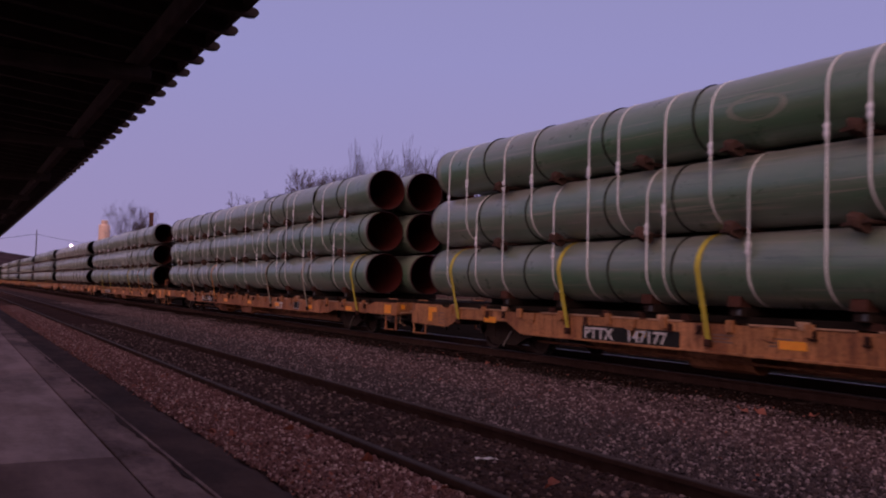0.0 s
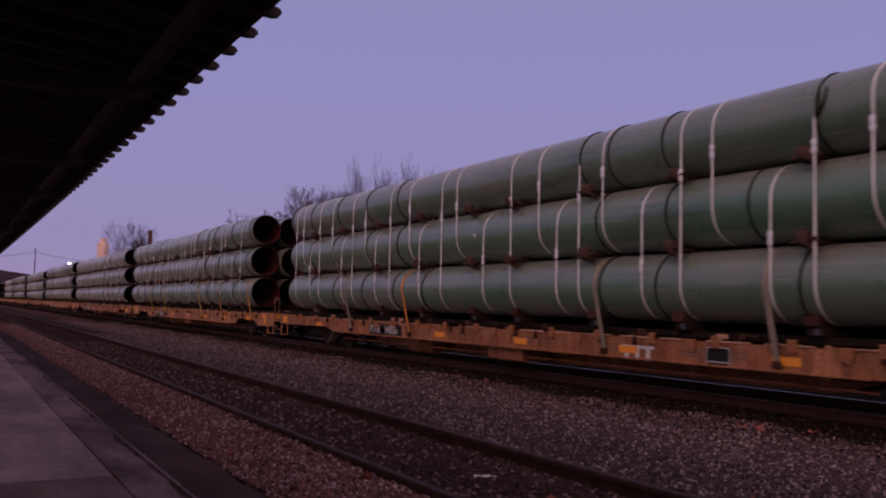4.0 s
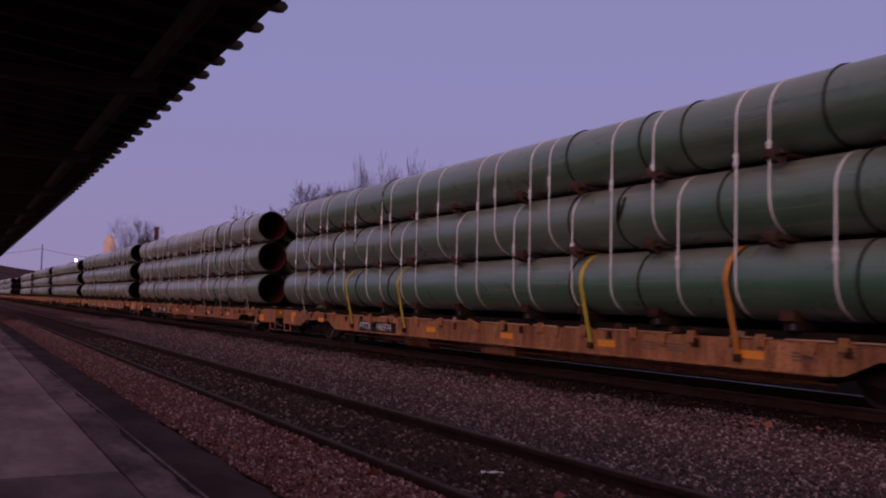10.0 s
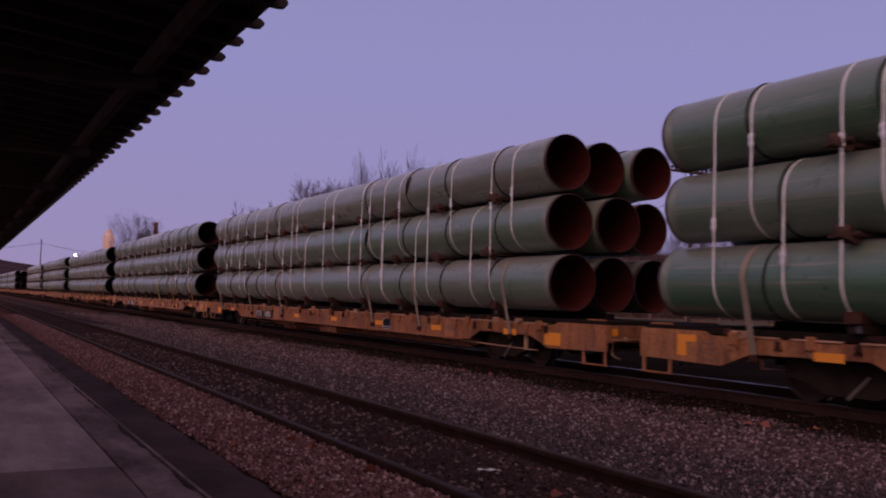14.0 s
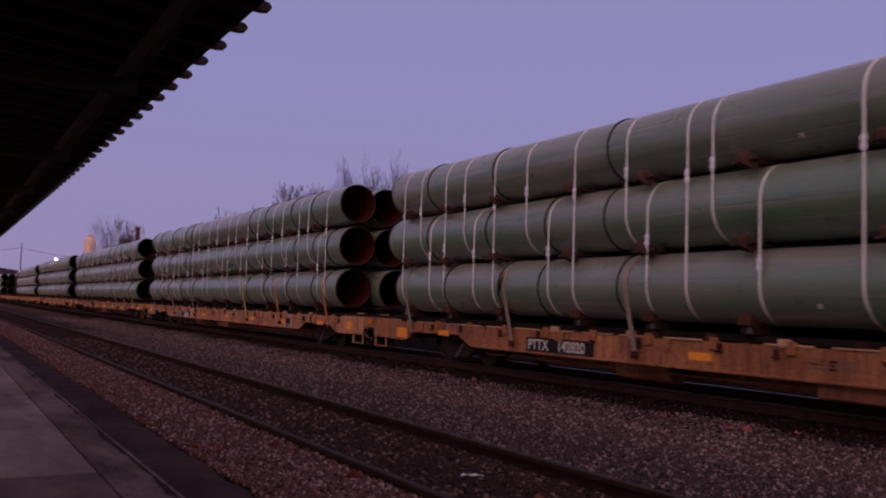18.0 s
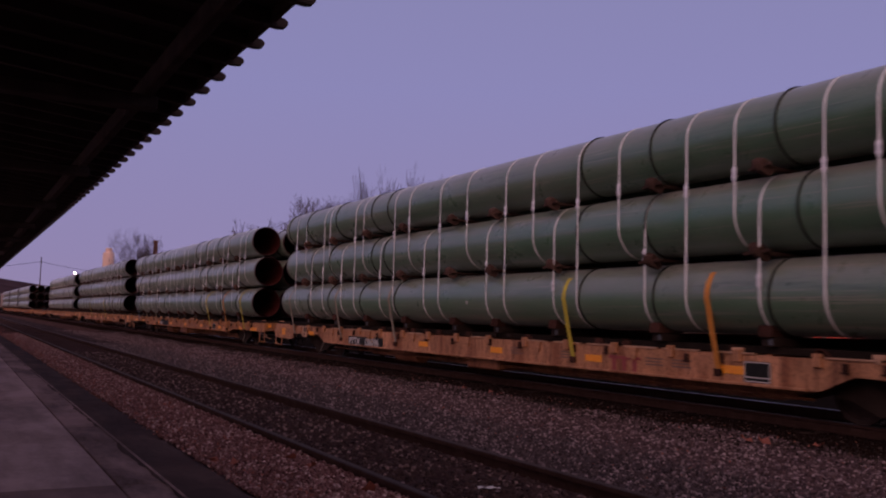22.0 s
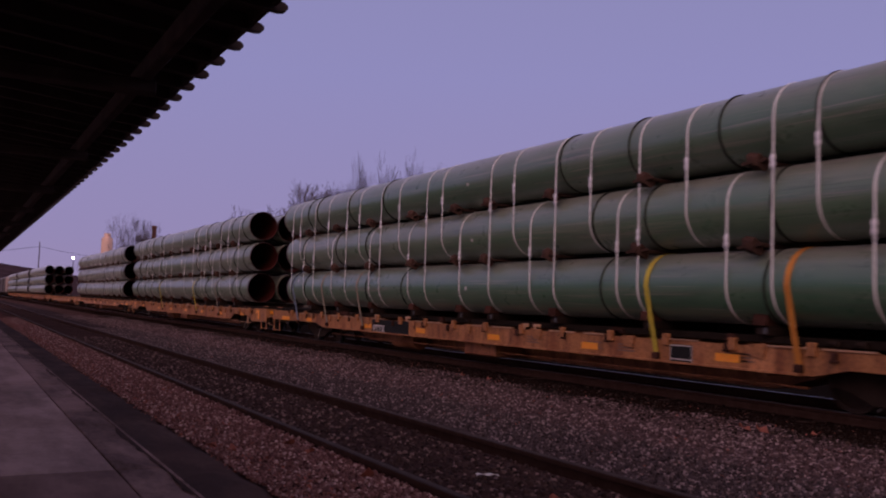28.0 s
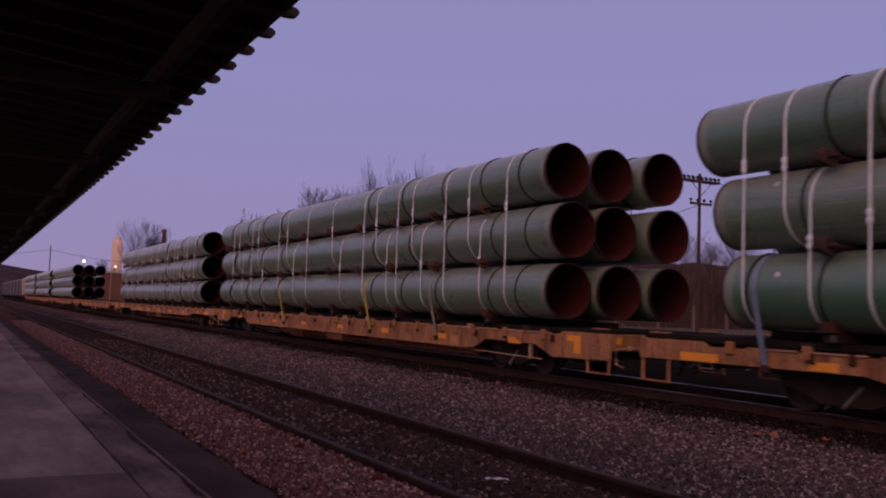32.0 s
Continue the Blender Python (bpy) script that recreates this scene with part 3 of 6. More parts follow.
def scatter(name, label, spots, size, material, seed, flat=0.7):
    """Many angular stones in one mesh."""
    rng = np.random.default_rng(seed)
    n = len(spots)
    corner = np.array([(x, y, z) for z in (-1, 1) for x, y in ((-1, -1), (1, -1), (1, 1), (-1, 1))], float)
    v = corner[None] * rng.uniform(0.55, 1.0, (n, 8, 3)) * 0.5
    v[:, 4:, :2] *= rng.uniform(0.3, 0.9, (n, 1, 1))
    v *= (size * rng.uniform(0.55, 1.45, n))[:, None, None] * np.array([1, 1, flat])
    a, b = rng.uniform(0, math.tau, n), rng.normal(0, 0.45, n)
    ca, sa, cb, sb = np.cos(a)[:, None], np.sin(a)[:, None], np.cos(b)[:, None], np.sin(b)[:, None]
    x, y, z = v[..., 0], v[..., 1], v[..., 2]
    y, z = y * cb - z * sb, y * sb + z * cb
    x, y = x * ca - y * sa, x * sa + y * ca
    v = np.stack([x, y, z], -1) + spots[:, None, :]
    quads = np.array([(4, 5, 6, 7), (0, 1, 5, 4), (1, 2, 6, 5), (2, 3, 7, 6), (3, 0, 4, 7)])
    f = (quads[None] + 8 * np.arange(n)[:, None, None]).reshape(-1, 4)
    me = bpy.data.meshes.new(name)
    me.vertices.add(n * 8)
    me.vertices.foreach_set("co", v.reshape(-1))
    me.loops.add(len(f) * 4)
    me.loops.foreach_set("vertex_index", f.reshape(-1).astype(np.int32))
    me.polygons.add(len(f))
    me.polygons.foreach_set("loop_start", np.arange(0, len(f) * 4, 4, dtype=np.int32))
    me.update(calc_edges=True)
    me.materials.append(material)
    return tagged(new(name, me), label, "ballast", kind="stuff")


def spots(x0, x1, y0, y1, count, top, seed, near=1.0):
    """Places strewn over a strip, thicker near the camera; top gives the ground's height at x."""
    rng = np.random.default_rng(seed)
    u = rng.uniform(0, 1, count) ** near
    y = y0 + (y1 - y0) * u
    x = rng.uniform(x0, x1, count)
    z = np.array([top(a) for a in x]) + rng.uniform(-0.012, 0.016, count)
    return np.stack([x, y, z], -1)


GX = [1.6, 2.2, 2.55, 5.3, 6.2, 8.8, 9.6, 13.6]
GZ = [-0.32, -0.27, -0.19, -0.19, -0.24, -0.26, -0.19, -0.19]


def height(x):
    return float(np.interp(x, GX, GZ))


def stones():
    near_top = lambda x: float(np.interp(x, (2.0, 2.3, 2.6, 3.0), (-0.17, -0.13, -0.095, -0.065)))
    bm = bmesh.new()
    prism(bm, [(2.02, -0.3), (2.95, -0.3), (2.95, -0.125), (2.55, -0.125), (2.25, -0.16), (2.05, -0.22)], "y", -20, 400)
    tagged(part("ballast_shoulder", bm, BED), "pinkish grey ballast between platform and siding", "ballast", kind="structure")
    bm = bmesh.new()
    prism(bm, [(4.585, -0.3), (6.7, -0.3), (6.7, -0.158), (5.6, -0.14), (4.585, -0.075)], "y", -20, 400)
    tagged(part("gravel_bank", bm, BED_BLUE), "fine blue-grey gravel bank beside the siding", "gravel", kind="structure")
    bm = bmesh.new()
    prism(bm, [(6.703, -0.3), (9.2, -0.3), (9.0, -0.175), (8.6, -0.158), (7.5, -0.17), (6.703, -0.158)], "y", -20, 400)
    tagged(part("ballast_bank", bm, BED), "grey ballast between the two tracks", "ballast", kind="structure")
    scatter("ballast_stones", "coarse pinkish ballast stones beside the platform", spots(2.13, 2.98, 3.0, 50, 40000, near_top, 1, 2.4), 0.030, STONE, 11)
    mid = lambda x: float(np.interp(x, (4.6, 5.6, 7.5, 8.6, 9.0, 10), (-0.07, -0.13, -0.158, -0.145, -0.15, -0.2)))
    scatter("ballast_stones", "coarse grey ballast stones between the tracks", spots(6.5, 8.72, 1.5, 55, 68000, mid, 2, 2.0), 0.040, STONE_GREY, 12)
    scatter("fine_gravel", "fine blue-grey gravel along the siding", spots(4.60, 6.8, 1.5, 38, 44000, mid, 3, 1.7), 0.030, STONE_BLUE, 13)
    rng = np.random.default_rng(31)
    y = 1.5 + 60 * rng.uniform(0, 1, 9000) ** 1.7
    wave = 0.16 * np.sin(0.9 * y) + 0.12 * np.sin(2.3 * y + 1.1) + 0.08 * np.sin(5.7 * y)
    edge = np.stack([8.84 + wave + rng.normal(0, 0.16, 9000), y, np.full(9000, -0.145)], -1)
    scatter("ballast_stones", "ballast stones strewn along the main track's edge", edge, 0.036, STONE_GREY, 16)
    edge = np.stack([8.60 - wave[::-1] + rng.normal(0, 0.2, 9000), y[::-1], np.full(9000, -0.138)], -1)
    scatter("bed_stones", "dark stones strewn over the ballast's edge", edge, 0.038, STONE_DARK, 17)
    edge = np.stack([6.45 + 0.25 * np.sin(0.7 * y) + rng.normal(0, 0.45, 9000), y, np.full(9000, -0.142)], -1)
    scatter("ballast_stones", "coarse stones strewn over the fine gravel", edge, 0.036, STONE_GREY, 18)
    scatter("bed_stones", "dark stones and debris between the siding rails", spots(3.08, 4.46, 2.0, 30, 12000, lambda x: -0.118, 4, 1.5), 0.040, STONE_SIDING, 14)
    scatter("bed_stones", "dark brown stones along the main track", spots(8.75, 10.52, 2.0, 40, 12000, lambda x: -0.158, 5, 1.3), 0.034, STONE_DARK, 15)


def leaf_mesh(rnd):
    bm = bmesh.new()
    n = 9
    rim = []
    for k in range(n):
        a = k * math.tau / n
        r = (0.055 if k % 2 else 0.032) * rnd.uniform(0.8, 1.2)
        rim.append(bm.verts.new((r * math.cos(a) * 1.2, r * math.sin(a), 0.016 + 0.02 * math.cos(2 * a) + rnd.uniform(-0.006, 0.006))))
    mid = bm.verts.new((0, 0, 0.004))
    for k in range(n):
        bm.faces.new((mid, rim[k], rim[(k + 1) % n]))
    r = bmesh.ops.extrude_face_region(bm, geom=bm.faces[:])
    for v in r["geom"]:
        if isinstance(v, bmesh.types.BMVert):
            v.co.z += 0.002
    bmesh.ops.recalc_face_normals(bm, faces=bm.faces)
    return part("dead_leaf", bm, LEAF)


def leaves():
    rnd = random.Random(8)
    kinds = [leaf_mesh(rnd) for _ in range(4)]
    told = [(2.85, 6.25, -0.075), (2.82, 7.4, -0.075), (2.80, 7.9, -0.075), (8.42, 7.66, -0.10), (8.52, 7.50, -0.10), (8.9, 7.0, -0.105), (3.75, 5.1, -0.09), (2.9, 5.2, -0.075), (2.6, 9.3, -0.08), (8.95, 14.3, -0.11), (8.9, 15.2, -0.11), (2.7, 12.6, -0.08), (2.75, 13.0, -0.08), (2.3, 8.0, -0.12), (2.2, 8.3, -0.13)]
    for i, (x, y, z) in enumerate(told):
        ob = kinds[i] if i < 4 else new("dead_leaf", kinds[i % 4].data)
        big = 1.7 if i in (0, 3, 4) else 1.1
        ob.matrix_basis = pose(x, y, z, rnd.uniform(-25, 25), rnd.uniform(-25, 25), rnd.uniform(0, 360)) @ Matrix.Diagonal((big, big, big, 1))
        tagged(ob, "curled rust-brown dead leaf lying on the ballast", "leaf", "fallen leaves")
    # the many small leaves and leaf bits
    bm = bmesh.new()
    for j in range(2600):
        u = rnd.random()
        if u < 0.78:
            x, y, z = rnd.gauss(2.25, 0.2), 3.5 + 60 * rnd.random() ** 1.1, -0.10
            x = max(2.0, min(2.95, x))
        elif u < 0.96:
            x, y, z = rnd.uniform(4.8, 9.7), 2 + 30 * rnd.random(), -0.105
        else:
            x, y, z = rnd.gauss(8.95, 0.28), 2 + 34 * rnd.random(), -0.10
        m = pose(x, y, z + rnd.uniform(0, 0.02), rnd.uniform(-35, 35), rnd.uniform(-35, 35), rnd.uniform(0, 360))
        s = rnd.uniform(0.011, 0.028)
        vs = [bm.verts.new(m @ Vector(p)) for p in ((-s, 0, 0), (0, -s * 0.6, 0.3 * s), (s, 0, 0), (0, s * 0.6, 0.3 * s))]
        bm.faces.new(vs)
    tagged(part("leaf_litter", bm, LEAF), "scattered rust-brown leaf litter on the ballast", "leaf litter", kind="stuff")
    bm = bmesh.new()
    rows = []
    for k in range(7):
        x = -0.09 + 0.03 * k
        rows.append([bm.verts.new((x, y * (0.8 + 0.2 * math.sin(k * 2.1)) + 0.008 * math.sin(k * 0.9), 0.03 + 0.006 * math.sin(k * 1.9 + 20 * y))) for y in (-0.035, 0.0, 0.035)])
    for a, b in zip(rows, rows[1:]):
        for k in range(2):
            bm.faces.new((a[k], a[k + 1], b[k + 1], b[k]))
    r = bmesh.ops.extrude_face_region(bm, geom=bm.faces[:])
    for v in r["geom"]:
        if isinstance(v, bmesh.types.BMVert):
            v.co.z += 0.003
    ob = part("paper_scrap", bm, WHITE_PAINT)
    ob.matrix_basis = pose(3.80, 6.05, -0.105, 0, 0, -20)
    tagged(ob, "crumpled white paper scrap between the siding rails", "litter")


# ---- trees and distance ----


def branch(bm, base, way, length, r, depth, rnd, spread, tips):
    """One limb with its side limbs, bending a little as it goes."""
    steps = 3 if depth > 2 else 2
    p = Vector(base)
    d = Vector(way).normalized()
    for i in range(steps):
        d = (d + Vector((rnd.uniform(-1, 1), rnd.uniform(-1, 1), rnd.uniform(-0.2, 0.7))) * 0.16).normalized()
        q = p + d * (length / steps)
        r1 = r * 0.80
        rod(bm, p, q, r, r1, 5 if depth > 3 else 3, caps=False)
        p, r = q, r1
        if depth > 0 and (i > 0 or depth < 4):
            for _ in range(2 if i == steps - 1 else 1):
                side = Vector((rnd.uniform(-1, 1), rnd.uniform(-1, 1), rnd.uniform(-0.15, 0.5))).normalized()
                branch(bm, p, d + side * spread, length * rnd.uniform(0.52, 0.80), max(r * rnd.uniform(0.45, 0.66), 0.0125), depth - 1, rnd, spread, tips)
    if depth <= 1:
        tips.append(p.copy())


def tree(seed, tall, spread, depth=5, leafy=0):
    """Meshes of one leafless tree: its trunk and the crown of limbs, with a few dead leaves if leafy."""
    rnd = random.Random(seed)
    bt = bmesh.new()
    lean = Vector((rnd.uniform(-0.06, 0.06), rnd.uniform(-0.06, 0.06), 1)).normalized()
    fork = lean * tall * 0.30
    rod(bt, (0, 0, -0.4), fork * 0.5, 0.024 * tall, 0.019 * tall, 8, caps=False)
    rod(bt, fork * 0.5, fork, 0.019 * tall, 0.016 * tall, 8, caps=False)
    bc = bmesh.new()
    tips = []
    for k in range(4):
        a = k * math.tau / 4 + rnd.uniform(-0.5, 0.5)
        way = Vector((math.cos(a) * spread, math.sin(a) * spread, rnd.uniform(0.8, 1.3)))
        branch(bc, fork, way, tall * rnd.uniform(0.26, 0.34), 0.0075 * tall, depth, rnd, spread, tips)
    branch(bc, fork, (0.05, 0, 1), tall * 0.36, 0.0105 * tall, depth, rnd, spread * 0.8, tips)
    bl = None
    if leafy:
        bl = bmesh.new()
        for tip in tips:
            for _ in range(leafy):
                c = tip + Vector([rnd.gauss(0, 0.35) for _ in range(3)])
                m = Matrix.Translation(c) @ pose(0, 0, 0, rnd.uniform(0, 360), rnd.uniform(0, 360), rnd.uniform(0, 360))
                s = rnd.uniform(0.05, 0.13)
                bl.faces.new([bl.verts.new(m @ Vector(v)) for v in ((-s, 0, 0), (0, -s * 0.7, 0.02), (s, 0, 0), (0, s * 0.7, 0.02))])
    return bt, bc, bl


def plant(name, label, kind, x, y, z, turn, top, group, wide=1.0):
    """A tree of the given height at its place."""
    size = top / max(v.co.z for v in TREES[kind][1].vertices)
    root = thing(name, label, "tree", group)
    root.matrix_basis = pose(x, y, z, 0, 0, turn)
    bt, bc, bl = TREES[kind]
    for nm, me in (("trunk", bt), ("crown", bc), ("leaves", bl)):
        if me:
            ob = new(nm, me)
            ob.parent = root
            ob.scale = (size * wide, size * wide, size)
    return root


TREES = {}


def trees():
    def keep(kind, seed, tall, spread, depth, leafy=0):
        out = []
        for bm, m, nm in zip(tree(seed, tall, spread, depth, leafy), (BARK, TWIG, OAK_LEAF), ("trunk", "crown", "leaves")):
            if bm is None:
                out.append(None)
                continue
            me = bpy.data.meshes.new(nm)
            bm.to_mesh(me)
            bm.free()
            me.materials.append(m)
            out.append(me)
        TREES[kind] = out
    keep("bare1", 3, 14, 0.72, 5)
    keep("bare2", 7, 14, 0.52, 5)
    keep("bare3", 12, 14, 0.30, 5)
    keep("bush", 15, 7, 1.0, 5)
    keep("round", 26, 14, 0.95, 6)
    keep("oak", 21, 16, 0.8, 5, 8)
    # bare trees behind the train: distance along the tracks, share across it, height, kind, width
    rows = [(77, 0.360, 12.4, "bush", 1.05), (80, 0.377, 13.2, "round", 0.75), (78, 0.398, 13.2, "bare1", 0.8), (81, 0.410, 13.2, "bush", 0.95), (74, 0.429, 15.6, "bare3", 0.42),
            (79, 0.447, 13.6, "bare2", 0.7), (76, 0.466, 15.9, "bare2", 0.72), (78, 0.479, 16.8, "bare2", 0.66), (80, 0.498, 16.4, "bare2", 0.72), (77, 0.514, 15.9, "bare3", 0.9), (82, 0.53, 15.6, "bare1", 0.6),
            (86, 0.455, 13.0, "bare1", 0.8), (85, 0.51, 14.0, "bare1", 0.8), (82, 0.565, 14.6, "bare1", 0.8), (78, 0.605, 15.6, "bare2", 0.7), (80, 0.632, 16.8, "bare2", 0.7), (80, 0.68, 13.6, "bare1", 0.9), (90, 0.74, 14.5, "bare2", 1.0),
            (84, 0.82, 13.5, "bare1", 1.0), (92, 0.90, 14.5, "bare2", 1.0), (88, 0.97, 14.0, "bare1", 1.0), (95, 1.04, 15.0, "bare2", 1.0), (90, 1.11, 14.5, "bare1", 1.0)]
    for i, (y, xr, tall, kind, wide) in enumerate(rows):
        plant("bare_tree", "leafless grey-brown tree standing behind the tracks", kind, y * xr, y, -0.5, 47 * i, tall, "bare trees", wide)
    for i, (y, xr, tall) in enumerate(((98, 1.282, 23.0), (104, 1.36, 21.0), (100, 1.46, 18.0), (110, 1.19, 14.5), (112, 1.56, 19.0))):
        plant("oak_tree", "tall oak with grey-brown winter leaves", "oak", y * xr, y, -0.5, 61 * i + 20, tall, "oaks")
    for i, (y, xr, tall, kind, wide) in enumerate(((152, 0.171, 15.6, "bare1", 0.62), (156, 0.178, 15.0, "round", 0.5), (154, 0.164, 13.6, "bare2", 0.6), (150, 0.191, 12.0, "bare1", 0.6), (190, 0.131, 9.5, "bush", 0.9), (196, 0.136, 8.0, "bush", 0.9))):
        plant("bare_tree", "leafless tree far down the line", kind, y * xr, y, -0.5, 80 * i, tall, "bare trees", wide)
    # the dark wood behind the houses
    rnd = random.Random(77)
    bm = bmesh.new()
    for j in range(1350):
        xr = rnd.uniform(0.92, 1.95)
        y = rnd.uniform(116, 150)
        tall = rnd.uniform(7, 13.5)
        p = Vector((xr * y, y, -0.5))
        top = p + Vector((rnd.uniform(-0.6, 0.6), rnd.uniform(-0.6, 0.6), tall))
        rod(bm, p, top, 0.16, 0.03, 4, caps=False)
        for _ in range(16):
            h = rnd.uniform(0.1, 0.95)
            c = p.lerp(top, h)
            rod(bm, c, c + Vector((rnd.uniform(-1.9, 1.9), rnd.uniform(-1.9, 1.9), rnd.uniform(0.3, 2.0))), 0.055, 0.02, 3, caps=False)
    tagged(part("woods", bm, THICKET), "dense brown leafless wood behind the houses", "woods", kind="stuff")
    bm = bmesh.new()
    for j in range(2600):
        xr = rnd.uniform(0.6, 1.95)
        y = rnd.uniform(112, 122)
        p = Vector((xr * y, y, -0.5))
        rod(bm, p, p + Vector((rnd.uniform(-1.2, 1.2), rnd.uniform(-1.2, 1.2), rnd.uniform(1.5, 5.5))), 0.06, 0.02, 3, caps=False)
    tagged(part("brushwood", bm, THICKET), "tangled brown brushwood at the wood's edge", "brush", kind="stuff")


def hill():
    bm = bmesh.new()
    cols = []
    for j in range(101):
        x = -700 + 20 * j
        top = (38 - 0.012 * x if x < 40 else max(7.0, 37.5 - 0.155 * (x - 40))) + 3.5 * noise.noise((x * 0.004, 3.1, 0)) + 2.5 * noise.noise((x * 0.02, 8.1, 0))
        cols.append([bm.verts.new((x, 1150 + dy, h * top - 1)) for dy, h in ((-250, 0.0), (-140, 0.45), (-40, 0.9), (40, 1.0), (220, 0.3))])
    for a, b in zip(cols, cols[1:]):
        for k in range(4):
            bm.faces.new((a[k], b[k], b[k + 1], a[k + 1]))
    tagged(part("hill", bm, WOODED, smooth=True), "low wooded hill on the horizon", "hill", kind="structure")


def bank():
    """A wooded slope behind the houses, curving round the far side of the line."""
    bm = bmesh.new()
    cols = []
    for j in range(61):
        a = radians(24 + 0.8 * j)
        top = 17.0 + 1.6 * noise.noise((j * 0.23, 5.1, 0)) + 0.9 * noise.noise((j * 0.9, 2.7, 0))
        cols.append([bm.verts.new((d * math.sin(a), d * math.cos(a), -1.0 + h * top)) for d, h in ((200, 0.0), (215, 0.40), (235, 0.85), (247, 1.0), (310, 0.7))])
    for a, b in zip(cols, cols[1:]):
        for k in range(4):
            bm.faces.new((a[k], b[k], b[k + 1], a[k + 1]))
    bmesh.ops.recalc_face_normals(bm, faces=bm.faces)
    tagged(part("wooded_bank", bm, WOODED_NEAR, smooth=True), "brown wooded slope behind the houses", "hill", kind="structure")


def utility_pole(x, y, tall, arms, label, lamp=False):
    root = thing("utility_pole", label, "utility pole", "poles")
    root.location = (x, y, -0.5)
    part("pole", rod(bmesh.new(), (0, 0, -0.5), (0, 0, tall), 0.15, 0.10, 10), POLE, root)
    for z, half in arms:
        n = 9 if half > 1.2 else 4
        for dy in ((-0.16, 0.16) if half > 1.2 else (-0.14,)):
            arm = part("crossarm", block(-half, half, dy - 0.06, dy + 0.06, z - 0.08, z + 0.08, 0.01), POLE, root)
            for k in range(n):
                u = half * (-0.94 + 1.88 * k / (n - 1))
                part("insulator", lathe_z(bmesh.new(), [(0.03, z + 0.08), (0.03, z + 0.17), (0.10, z + 0.19), (0.11, z + 0.27), (0.06, z + 0.33), (0.02, z + 0.36)], 8, u, dy), BLACK_PLATE, arm)
        if half > 1.2:
            for sgn in (-1, 1):
                part("brace", rod(bmesh.new(), (0, -0.2, z - 1.0), (sgn * half * 0.55, -0.2, z - 0.06), 0.025, 0.025, 5), POLE, root)
    if lamp:
        part("lamp_arm", rod(bmesh.new(), (0, 0, tall * 0.55), (-1.0, 0.9, tall * 0.57), 0.04, 0.03, 6), POLE, root)
        part("lamp_head", block(-1.25, -0.85, 0.75, 1.05, tall * 0.55, tall * 0.59, 0.03), WHITE_PAINT, root)
    return root


def wire(a, b, sag, r=0.02):
    bm = bmesh.new()
    a, b = Vector(a), Vector(b)
    last = a
    for k in range(1, 17):
        u = k / 16
        p = a.lerp(b, u) - Vector((0, 0, sag * 4 * u * (1 - u)))
        rod(bm, last, p, r, r, 4, caps=False)
        last = p
    return tagged(part("overhead_wire", bm, BLACK_PLATE), "sagging black overhead wire", "wire", "overhead wires")


